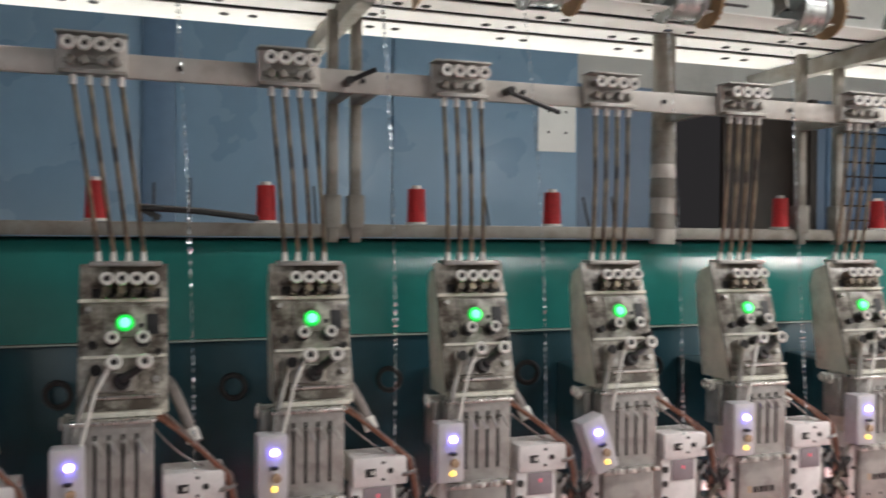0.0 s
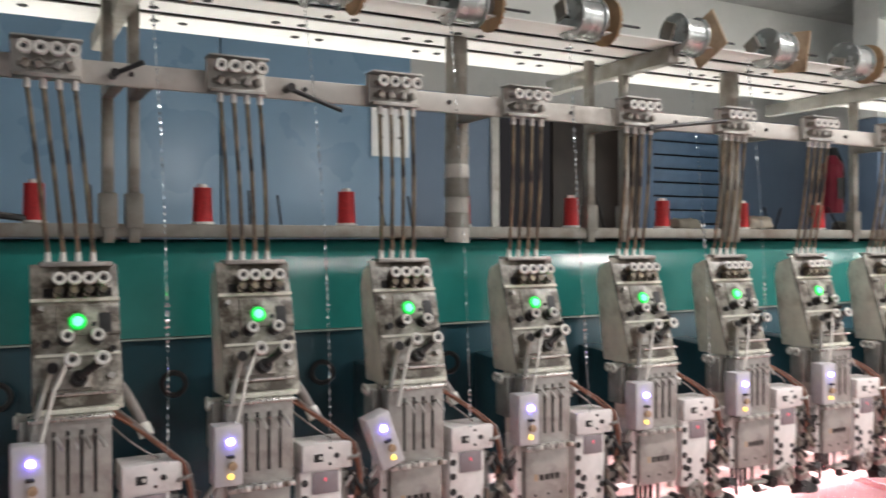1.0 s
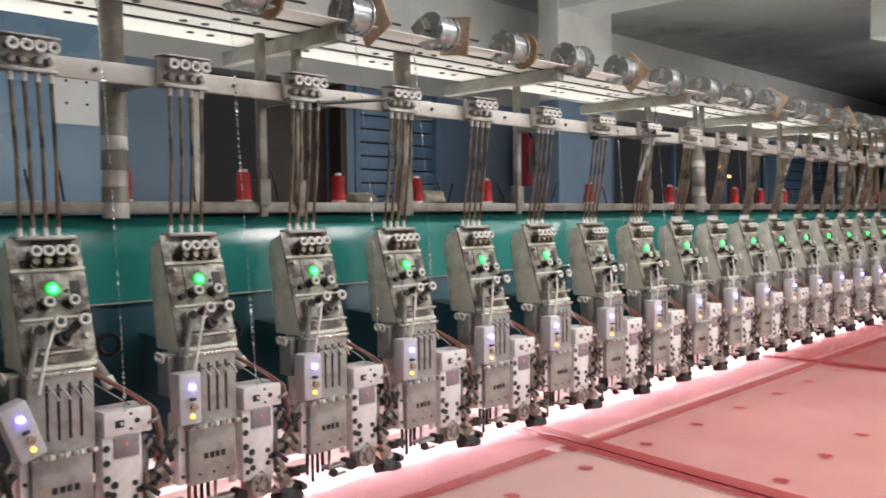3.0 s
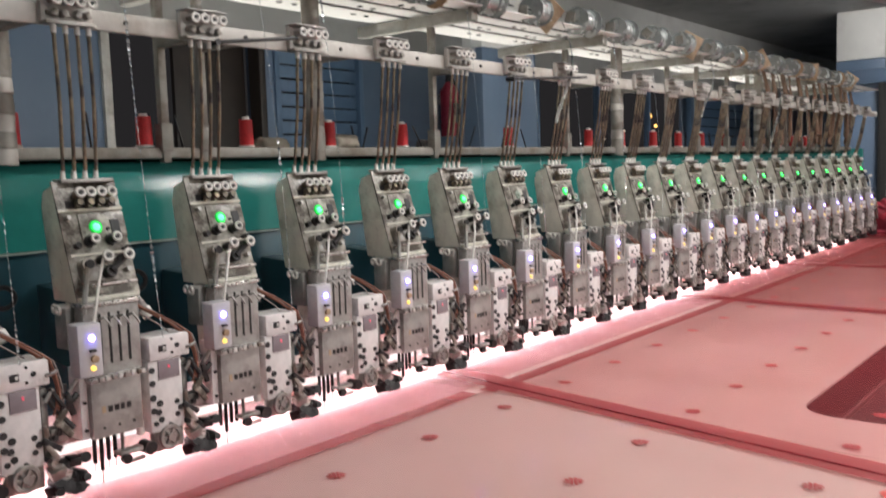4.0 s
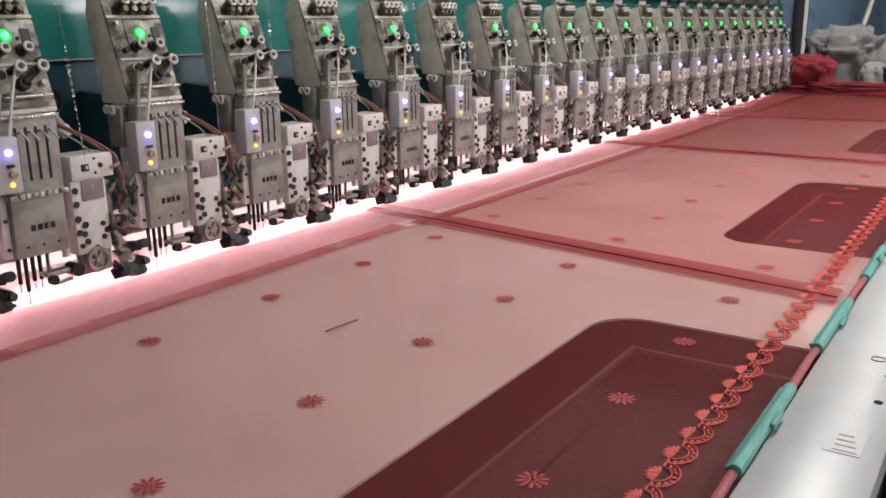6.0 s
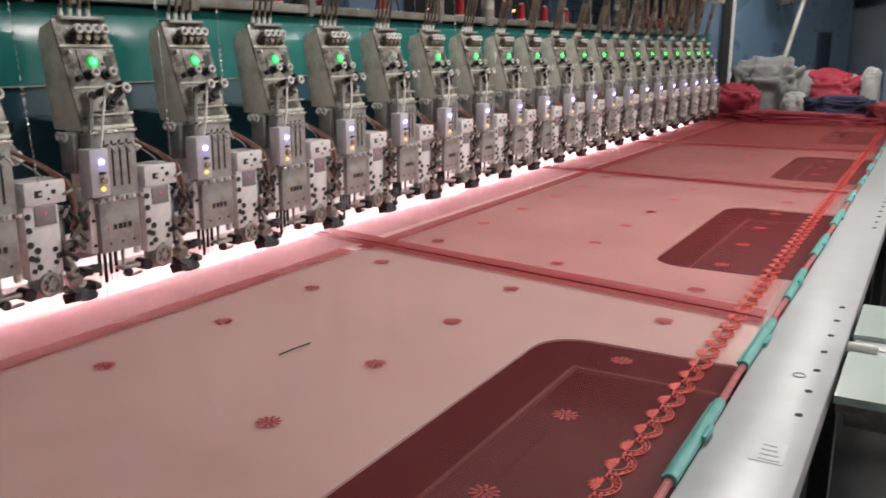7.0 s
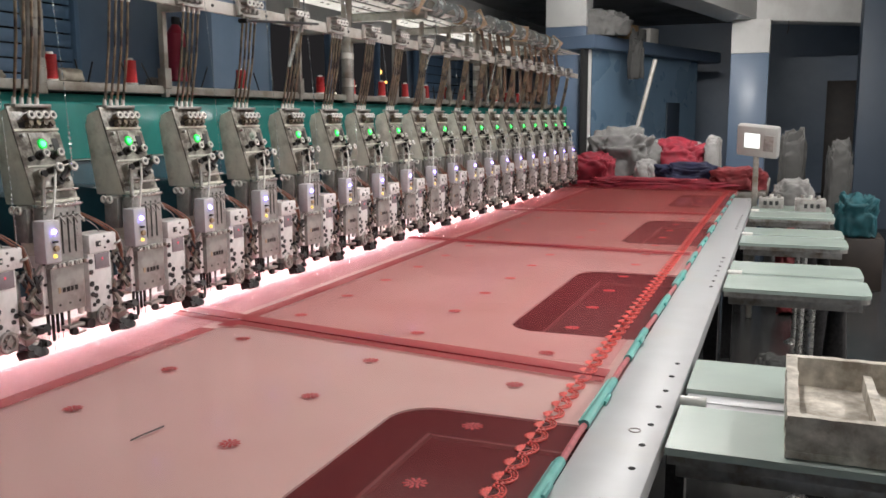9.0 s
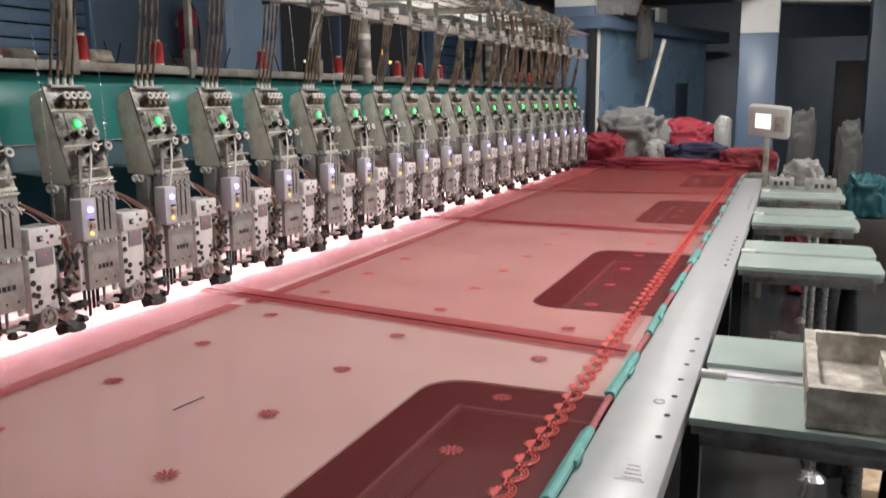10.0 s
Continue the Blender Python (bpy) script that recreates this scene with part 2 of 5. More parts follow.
# ---- mesh helpers ----


def box(bm, x0, x1, y0, y1, z0, z1, bevel=0.0, m=None):
    r = bmesh.ops.create_cube(bm, size=1.0)
    vs = r["verts"]
    for v in vs:
        v.co = Vector(((x0 + x1) / 2 + v.co.x * (x1 - x0), (y0 + y1) / 2 + v.co.y * (y1 - y0), (z0 + z1) / 2 + v.co.z * (z1 - z0)))
    if bevel:
        es = list({e for v in vs for e in v.link_edges})
        r = bmesh.ops.bevel(bm, geom=es, offset=bevel, segments=2, affect="EDGES", profile=0.5)
        vs = list({v for f in r["faces"] for v in f.verts} | {v for v in vs if v.is_valid})
    if m is not None:
        bmesh.ops.transform(bm, matrix=m, verts=vs)
    return bm


def cyl(bm, a, b, r, r2=None, seg=12, caps=True):
    a, b = Vector(a), Vector(b)
    d = b - a
    m = Matrix.Translation((a + b) / 2) @ d.to_track_quat("Z", "Y").to_matrix().to_4x4()
    bmesh.ops.create_cone(bm, cap_ends=caps, segments=seg, radius1=r, radius2=r if r2 is None else r2, depth=d.length, matrix=m)
    return bm


def ring(bm, at, axis, r, thick, seg=14, sub=6):
    """A round ring about an axis."""
    q = Vector(axis).to_track_quat("Z", "Y").to_matrix()
    rows = []
    for i in range(seg):
        t = 2 * math.pi * i / seg
        rows.append([bm.verts.new(Vector(at) + q @ Vector(((r + thick * math.cos(u)) * math.cos(t), (r + thick * math.cos(u)) * math.sin(t), thick * math.sin(u))))
                     for u in [2 * math.pi * k / sub for k in range(sub)]])
    for i in range(seg):
        for k in range(sub):
            bm.faces.new((rows[i][k], rows[(i + 1) % seg][k], rows[(i + 1) % seg][(k + 1) % sub], rows[i][(k + 1) % sub]))
    return bm


def tube(bm, pts, r, seg=7):
    pts = [Vector(p) for p in pts]
    rows = []
    for i, p in enumerate(pts):
        d = pts[min(i + 1, len(pts) - 1)] - pts[max(i - 1, 0)]
        q = d.to_track_quat("Z", "Y").to_matrix()
        rows.append([bm.verts.new(p + q @ Vector((r * math.cos(u), r * math.sin(u), 0))) for u in [2 * math.pi * k / seg for k in range(seg)]])
    for i in range(len(rows) - 1):
        for k in range(seg):
            bm.faces.new((rows[i][k], rows[i][(k + 1) % seg], rows[i + 1][(k + 1) % seg], rows[i + 1][k]))
    bm.faces.new(rows[0][::-1])
    bm.faces.new(rows[-1])
    return bm


def bend(a, b, c, n=10):
    """Points on a curve from a over b to c."""
    a, b, c = Vector(a), Vector(b), Vector(c)
    return [(1 - t) ** 2 * a + 2 * t * (1 - t) * b + t * t * c for t in [k / n for k in range(n + 1)]]


def prism_x(bm, profile, x0, x1, bevel=0.0):
    """A (y, z) outline drawn out along x."""
    lo = [bm.verts.new((x0, y, z)) for y, z in profile]
    hi = [bm.verts.new((x1, y, z)) for y, z in profile]
    fs = [bm.faces.new(lo[::-1]), bm.faces.new(hi)]
    n = len(profile)
    for i in range(n):
        fs.append(bm.faces.new((lo[i], lo[(i + 1) % n], hi[(i + 1) % n], hi[i])))
    if bevel:
        bmesh.ops.bevel(bm, geom=list({e for f in fs for e in f.edges}), offset=bevel, segments=2, affect="EDGES", profile=0.5)
    return bm


def slab(bm, outline, z0, z1):
    """An (x, y) outline drawn up from z0 to z1."""
    lo = [bm.verts.new((x, y, z0)) for x, y in outline]
    hi = [bm.verts.new((x, y, z1)) for x, y in outline]
    bm.faces.new(lo[::-1]), bm.faces.new(hi)
    n = len(outline)
    for i in range(n):
        bm.faces.new((lo[i], lo[(i + 1) % n], hi[(i + 1) % n], hi[i]))
    return bm


def mesh_of(name, bm, material, smooth=True):
    me = bpy.data.meshes.new(name)
    bmesh.ops.recalc_face_normals(bm, faces=bm.faces[:])
    if smooth:
        for e in bm.edges:
            e.smooth = len(e.link_faces) == 2 and e.calc_face_angle(0) < 0.7
        for f in bm.faces:
            f.smooth = True
    bm.to_mesh(me)
    bm.free()
    me.materials.append(material)
    return me


def part(name, bm, material, parent=None, label="", smooth=True):
    ob = new(name, mesh_of(name, bm, material, smooth))
    ob.parent = parent
    if label:
        ob["label"] = label
    return ob


def B():
    return bmesh.new()


def thing(name, label, category, group="", at=(0, 0, 0)):
    ob = new(name)
    ob.empty_display_size = 0.05
    ob.matrix_world = pose(*at)
    return tagged(ob, label, category, group)


# ---- structure ----
X0, X1, Y0, Y1, H = -3.0, 19.0, -5.5, 3.4, 3.4
tagged(part("floor", box(B(), X0, X1, Y0, Y1 + 0.3, -0.1, 0), FLOOR), "dark polished concrete floor, dull reflections", kind="structure")
tagged(part("ceiling", box(B(), X0, X1, Y0, Y1 + 0.3, H, H + 0.15), WALL_GREY), "grey plastered ceiling", kind="structure")
tagged(part("wall_south", box(B(), X0, X1, Y0 - 0.2, Y0, 0, H), WALL_GREY), "plain grey wall", kind="structure")
tagged(part("wall_west", box(B(), X0 - 0.2, X0, Y0, Y1, 0, H), WALL_BLUE), "plain blue wall", kind="structure")


def north(name, x0, x1, z0, z1, m, y=Y1, label=""):
    return tagged(part(name, box(B(), x0, x1, y, y + 0.2, z0, z1), m), label or "painted wall behind the machine", kind="structure")


north("wall_north_left", X0, 3.30, 0, 2.62, WALL_BLUE)
north("wall_north_sill", 3.30, 8.42, 0, 1.0, WALL_BLUE)
north("wall_north_pier", 4.62, 4.72, 1.0, 2.62, WALL_BLUE)
north("wall_north_middle", 5.68, 8.42, 1.0, 2.62, WALL_BLUE)
north("wall_north_low", 8.42, X1, 0, 1.25, WALL_BLUE)
north("wall_north_mid", 12.6, 12.8, 1.25, 2.62, WALL_BLUE)
north("wall_north_right", 15.4, X1, 1.25, 2.62, WALL_BLUE)
north("wall_north_top", X0, X1, 2.62, H, WALL_GREY, label="grey band of wall above the blue paint")
tagged(part("ground", box(B(), X0 - 20, X1 + 60, Y1 + 0.3, Y1 + 60, -0.3, -0.2), NIGHT), "dark ground outside at night", kind="structure")

# glossy blue partition in front of the wall, with battens
pan = thing("partition", "tall glossy blue partition panel against the wall", "partition", at=(0, 3.28, 0))
for k, (a, b) in enumerate(((-2.9, -1.25), (-1.24, 0.02), (0.19, 1.4), (1.41, 2.62))):
    part("panel", box(B(), a, b, -0.02, 0.03, 0.02, 3.02, 0.004), PANEL_BLUE, pan)
part("batten", box(B(), 0.02, 0.19, -0.05, 0.03, 0.02, 3.02, 0.006), SHUTTER, pan, "darker blue upright batten")
sheet = tagged(part("paper_sheet", box(B(), 2.34, 2.60, 3.245, 3.248, 2.15, 2.47), PAPER), "white paper sheet pinned on the blue panel", "paper")
for k in range(4):
    part("fixing", cyl(B(), (2.41 + 0.12 * (k % 2), 3.245, 2.27 + 0.13 * (k // 2)), (2.41 + 0.12 * (k % 2), 3.240, 2.27 + 0.13 * (k // 2)), 0.008), BLACK, sheet)

# doorway with its pale frame
dr = tagged(thing("door_1", "pale-framed doorway standing open, dark inside", "door", at=(3.3, 3.4, 0)), kind="structure")
part("jamb", box(B(), 0.0, 0.06, -0.03, 0.1, 1.0, 2.62, 0.005), RAIL, dr)
part("jamb", box(B(), 1.26, 1.32, -0.03, 0.1, 1.0, 2.62, 0.005), BROWN_DARK, dr)
# Added sheet; the doorway's unlit inside is put into its dark colour.
part("leaf", box(B(), 0.62, 1.24, 0.12, 0.16, 1.0, 2.6, 0.005), BROWN_DARK, dr, "dark brown sheet added for the doorway's unlit inside")


def slat_window(name, x0, x1, z0, z1, n):
    w = tagged(thing(name, "blue louvred metal window with horizontal slats", "window", at=(x0, Y1, z0)), kind="structure")
    part("window_frame", box(B(), 0, 0.05, -0.02, 0.1, 0, z1 - z0, 0.004), SHUTTER, w)
    part("window_frame", box(B(), x1 - x0 - 0.05, x1 - x0, -0.02, 0.1, 0, z1 - z0, 0.004), SHUTTER, w)
    h = (z1 - z0) / n
    me = mesh_of("slat", box(B(), 0.05, x1 - x0 - 0.05, 0.0, 0.02, 0.007, h - 0.007, 0.003, pose(0, 0, 0, 6)), SHUTTER)
    for k in range(n):
        s = new("slat", me)
        s.parent, s.matrix_basis = w, pose(0, 0.03, k * h)
    part("backing", box(B(), 0.05, x1 - x0 - 0.05, 0.10, 0.12, 0, z1 - z0), HOLE, w)


slat_window("window_1", 4.72, 5.68, 1.0, 2.62, 15)
slat_window("window_2", 12.8, 15.4, 1.25, 2.62, 10)
win = tagged(thing("window_3", "wide open window on the dark night, thin mullions", "window", at=(8.42, Y1, 1.25)), kind="structure")
for k in range(4):
    part("mullion", box(B(), k * 1.38, k * 1.38 + 0.05, 0.0, 0.08, 0, 1.37, 0.004), SHUTTER, win)
for x, z, r, m in ((66.6, 5.36, 0.26, STREET), (67.9, 4.55, 0.13, STREET), (53.8, 4.14, 0.085, STREET_W), (59.0, 3.42, 0.075, STREET_W), (62.3, 4.06, 0.075, STREET_W)):
    bm = B()
    bmesh.ops.create_icosphere(bm, subdivisions=2, radius=r, matrix=pose(x, 30.0, z))
    ob = tagged(part("street_lamp", bm, m), "distant street lamp glowing in the night", "lamp", "street lamps")
    part("pole", cyl(B(), (x, 30.1, -0.25), (x, 30.1, z), 0.05), BLACK, ob)

# beams, columns and end wall
for nm, a in (("beam_1", (-3.0, 19.0, 2.95, 3.4, 2.95, 3.4)), ("beam_2", (5.85, 6.3, -5.5, 2.25, 3.2, 3.4))):
    tagged(part(nm, box(B(), *a, 0.01), WHITE_WALL), "white painted concrete beam", kind="structure")


for nm, a, b in (("beam_3", (13.24, -1.24), (6.9, 0.09)), ("beam_4", (13.24, -1.24), (16.2, -5.4))):
    d = Vector(b) - Vector(a)
    tagged(part(nm, box(B(), 0, d.length, -0.21, 0.21, 2.83, 3.4, 0.01, pose(a[0], a[1], 0, 0, 0, math.degrees(math.atan2(d.y, d.x)))), WHITE_WALL), "white painted concrete beam running askew", kind="structure")


def column(name, x0, x1, y0, y1, split, top):
    c = tagged(part(name, box(B(), x0, x1, y0, y1, 0, split, 0.012), WALL_BLUE), "square column, blue below and white above", kind="structure")
    part("upper_band", box(B(), x0, x1, y0, y1, split, top, 0.012), WHITE_WALL, c)


column("column_1", 13.0, 13.48, -1.62, -1.12, 2.38, 2.83)
column("column_2", 5.85, 6.62, 2.25, 2.45, 2.5, 3.4)
column("column_3", 12.4, 12.85, 0.78, 1.36, 2.78, 3.4)
# Lamps overlight this far column, so its dimness is painted in.
tagged(part("column_4", box(B(), 13.1, 13.6, -3.25, -2.76, 0, 3.4, 0.012), DIMMED_BLUE), "square column, its dimness put into a dark blue-grey", kind="structure")
tagged(part("wall_east", box(B(), X1, X1 + 0.2, Y0, Y1, 0, H), WALL_BLUE), "dim blue end wall", kind="structure")
AX = -17.2   # the far partition and ledge run askew to the machine
tagged(part("loft_ledge", box(B(), 0, 4.6, -0.06, 1.2, 2.46, 2.64, 0.01, pose(12.2, 0.67, 0, 0, 0, AX)), WALL_BLUE), "blue concrete loft ledge", kind="structure")
tagged(part("partition_wall", box(B(), 0.25, 4.0, 0.12, 0.22, 0, 2.46, 0.0, pose(12.2, 0.67, 0, 0, 0, AX)), PANEL_BLUE), "blue partition below the ledge", kind="structure")
tagged(part("door_2", box(B(), 0.0, 0.24, 0.10, 0.16, 0, 2.46, 0.01, pose(12.2, 0.67, 0, 0, 0, AX)), HOLE), "dark narrow door beside the partition", kind="structure")
tagged(part("door_frame", box(B(), 0.12, 0.15, 0.06, 0.10, 0, 2.45, 0.004, pose(12.2, 0.67, 0, 0, 0, AX)), WHITE_WALL), "pale upright of the narrow door", kind="structure")
# A gap's darkness, put into the dim blue of this panel.
tagged(part("door_3", box(B(), 2.75, 3.25, 0.09, 0.115, 0, 1.75, 0.01, pose(12.2, 0.67, 0, 0, 0, AX)), DIMMED_BLUE), "dim blue panel for a dark gap in the partition", kind="structure")
tagged(part("door_4", box(B(), 18.9, 18.99, -3.5, -2.6, 0, 2.2, 0.01), BROWN_DARK), "dark doorway in the far wall", kind="structure")
for x, y, s, m in ((1.25, 0.05, 0.30, CARD), (1.62, 0.08, 0.26, CLOTHS["grey"]), (1.95, 0.05, 0.30, WHITE_THREAD)):
    tagged(part("storage_box", box(B(), x, x + s, y, y + s, 2.64, 2.64 + s * 0.8, 0.008, pose(12.2, 0.67, 0, 0, 0, AX)), m), "old box stored up on the ledge", "box", "boxes on the ledge")
tagged(part("white_pipe", tube(B(), [(12.3, 0.36, 0.0), (12.4, 0.09, 1.15), (12.55, -0.16, 2.3)], 0.032, 10), RAIL), "slanting white plastic pipe leaning on the ledge", "pipe")

rt = thing("rear_tube_light", "row of fluorescent tubes behind the machine beam", "lamp", at=(0, 0.62, 1.42))
for k in range(7):
    part("tube", cyl(B(), (-1.0 + 1.3 * k, 0, 0), (0.18 + 1.3 * k, 0, 0), 0.013), TUBE_GLOW, rt)
    part("fitting", box(B(), -1.05 + 1.3 * k, 0.23 + 1.3 * k, -0.125, -0.02, -0.03, 0.02, 0.004), WHITE_WALL, rt)
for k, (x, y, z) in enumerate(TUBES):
    f = thing("tube_light", "unseen fluorescent tube light hung under the ceiling", "lamp", "tube lights", (x, y, z))
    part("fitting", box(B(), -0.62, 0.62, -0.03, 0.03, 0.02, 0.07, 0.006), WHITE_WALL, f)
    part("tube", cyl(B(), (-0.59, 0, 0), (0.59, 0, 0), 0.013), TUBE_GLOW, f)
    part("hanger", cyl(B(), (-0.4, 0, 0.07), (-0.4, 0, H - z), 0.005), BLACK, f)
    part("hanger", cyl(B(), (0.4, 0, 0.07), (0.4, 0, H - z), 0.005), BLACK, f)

ex = thing("fire_extinguisher", "red fire extinguisher hung on the blue wall", "fire extinguisher", at=(6.72, 3.28, 1.86))
part("cylinder", cyl(cyl(B(), (0, 0, 0), (0, 0, 0.42), 0.085, seg=20), (0, 0, 0.42), (0, 0, 0.5), 0.085, 0.03, 20), EXT_RED, ex)
part("plaque", box(B(), -0.05, 0.02, -0.09, -0.084, 0.12, 0.3), CLOTHS["grey"], ex, "dull printed plate")
part("valve", box(B(), -0.03, 0.05, -0.02, 0.02, 0.5, 0.57, 0.008), BLACK, ex)
part("hose", tube(B(), bend((0.05, 0, 0.54), (0.16, -0.03, 0.4), (0.1, -0.03, 0.08)), 0.012), BLACK, ex)
part("hanger", box(B(), -0.03, 0.03, 0.06, 0.12, 0.3, 0.4, 0.005), STEEL, ex)

# ---- the machine: beam, shelf, rails ----
XA, XB = -1.2, 8.35
beam = thing("machine_beam", "long teal-painted steel beam behind the heads", "machine beam", at=(0, 0.2, 0))
prof = [(0.0, 1.398), (0.0, 1.565), (0.006, 1.585), (0.022, 1.600), (0.05, 1.606), (0.30, 1.606), (0.30, 1.398)]
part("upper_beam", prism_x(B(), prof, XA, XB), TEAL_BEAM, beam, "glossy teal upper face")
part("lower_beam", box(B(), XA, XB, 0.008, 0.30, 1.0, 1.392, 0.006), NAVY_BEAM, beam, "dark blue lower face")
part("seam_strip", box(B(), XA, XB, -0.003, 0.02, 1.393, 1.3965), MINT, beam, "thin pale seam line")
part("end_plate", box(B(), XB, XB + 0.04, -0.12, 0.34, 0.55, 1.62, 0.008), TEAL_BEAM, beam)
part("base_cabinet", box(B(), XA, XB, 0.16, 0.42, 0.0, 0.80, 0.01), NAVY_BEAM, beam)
for k in range(6):
    part("stanchion", box(B(), XA + 0.2 + k * 1.82, XA + 0.4 + k * 1.82, 0.18, 0.29, 0.8, 1.0), NAVY_BEAM, beam)

sh = thing("thread_shelf", "dusty grey steel shelf over the beam", "shelf", at=(0, 0.14, 1.608))
part("shelf_plate", box(B(), XA, XB, 0.03, 0.23, 0.0, 0.028, 0.003), SHELF, sh)
for k in range(14):
    part("shelf_foot", box(B(), -1.0 + k * 0.7, -0.96 + k * 0.7, 0.1, 0.18, -0.006, 0.0), SHELF, sh)
rnd = random.Random(4)
for i in range(-3, 25):
    for d in (-0.06, 0.05, 0.12):
        if rnd.random() < 0.75:
            part("spool_pin", cyl(B(), (P * i + d, 0.06 + 0.05 * rnd.random(), 0.026), (P * i + d, 0.07 + 0.04 * rnd.random(), 0.026 + 0.07 + 0.025 * rnd.random()), 0.0028, seg=6), BLACK_METAL, sh)


def build_cone():
    c = thing("thread_cone", "small red thread cone standing on the grey shelf", "thread cone", "cones on the shelf", (0, 0.20, 1.637))
    bm = B()
    n = 16
    for k in range(n):
        z0, z1 = 0.004 + 0.074 * k / n, 0.004 + 0.074 * (k + 1) / n
        cyl(bm, (0, 0, z0), (0, 0, z1), 0.0205 - 0.0022 * k / n + (0.0006 if k % 2 else 0), seg=18)
    part("thread_winding", bm, RED_THREAD, c)
    part("base_rim", cyl(B(), (0, 0, 0), (0, 0, 0.005), 0.0235, seg=18), WHITE_THREAD, c, "white rim")
    part("core", cyl(B(), (0, 0, 0.078), (0, 0, 0.086), 0.011, 0.010, seg=14), WHITE_THREAD, c, "white core end")
    return c


cone = build_cone()
cone.matrix_basis = pose(0.60, 0.20, 1.637)
for i in range(-1, 23):
    if i in (2, 9, 11):
        continue
    x = P * i - 0.058 if i < 4 else P * i - 0.071 if i < 11 else P * i - 0.092
    copy_thing(cone, pose(x, 0.20 + 0.008 * math.sin(i * 2.1), 1.637, rz=37 * i))

# upper thread rail with its posts
rail = thing("upper_rail", "pale flat rail that carries the thread guides", "rail", at=(0, -0.03, 1.88))
part("bar", box(B(), XA, XB, 0.0, 0.012, 0.0, 0.042, 0.002), RAIL, rail)
for i in range(-2, 25):
    part("bolt", cyl(B(), (P * i + 0.09, 0.0, 0.022), (P * i + 0.09, -0.005, 0.022), 0.005, seg=8), BLACK_METAL, rail)


def post(x, r, z1, wrapped):
    c = thing("rack_post", "grey steel post standing on the beam, lower half wrapped" if wrapped else "grey square steel post", "post", "rack posts", (x, 0.175, 1.597))
    if wrapped:
        part("shaft", cyl(B(), (0, 0, 0), (0, 0, z1 - 1.597), r, seg=18), SHELF, c)
        rr = random.Random(int(x * 10))
        z = 0.0
        while z < 0.28:
            h = 0.028 + 0.02 * rr.random()
            part("wrap_band", cyl(B(), (0, 0, z), (0.002 * rr.random(), 0, z + h - 0.002), r + 0.002 + 0.003 * rr.random(), r + 0.002 + 0.002 * rr.random(), 18), RAIL if rr.random() < 0.2 else SHELF, c)
            z += h
    else:
        part("shaft", box(B(), -r, r, -r, r, 0, z1 - 1.597, 0.002), SHELF, c)
        part("socket", box(B(), -r - 0.006, r + 0.006, -r - 0.006, r + 0.006, 0.03, 0.10, 0.002), SHELF, c)
    part("rail_arm", box(B(), -0.012, 0.012, -0.195, 0.0, 0.29, 0.315, 0.002), SHELF, c)


for x in (-0.52, 1.215, 2.15, 4.1, 6.05, 7.9):
    post(x, 0.027, 2.1, True)
for x in (0.405, 0.455, 1.625, 1.745, 2.72, 3.63, 4.66, 5.05, 5.5, 5.85, 6.25, 6.6, 6.95, 7.3):
    post(x, 0.011, 2.085, False)

rack = thing("thread_rack", "white perforated thread rack of long strips over the machine", "rack", at=(0, 0, 2.1))
YS = (-0.045, 0.078, 0.180, 0.292)
for y, w in zip(YS, (0.093, 0.075, 0.082, 0.140)):
    part("strip", box(B(), XA, XB, y, y + w, 0.0, 0.003), STRIP, rack, "white perforated strip")
# Unseen board added; its black gives the strip gaps their shade.
part("rack_bed", box(B(), XA, XB, 0.055, 0.42, 0.018, 0.022), HOLE, rack, "black board added to darken the gaps between the strips")
hole = mesh_of("hole_rim", ring(cyl(B(), (0, 0, -0.0006), (0, 0, 0.0), 0.010, seg=10), (0, 0, -0.0005), (0, 0, 1), 0.0100, 0.0012, 10, 4), HOLE)
for y in YS:
    for k in range(52):
        s = new("hole_rim", hole)
        s.parent, s.matrix_basis = rack, pose(-0.5 + (k // 2) * P + (k % 2) * 0.062 + 0.06 * math.sin(y * 30), y + 0.05, -0.0006)
for x in (0.43, 1.745, 2.72, 3.63, 4.66, 5.5, 6.6, 7.6):
    part("bracket", box(B(), x - 0.018, x + 0.018, -0.02, 0.52, -0.045, -0.003, 0.003), SHELF, rack, "grey cross bracket")

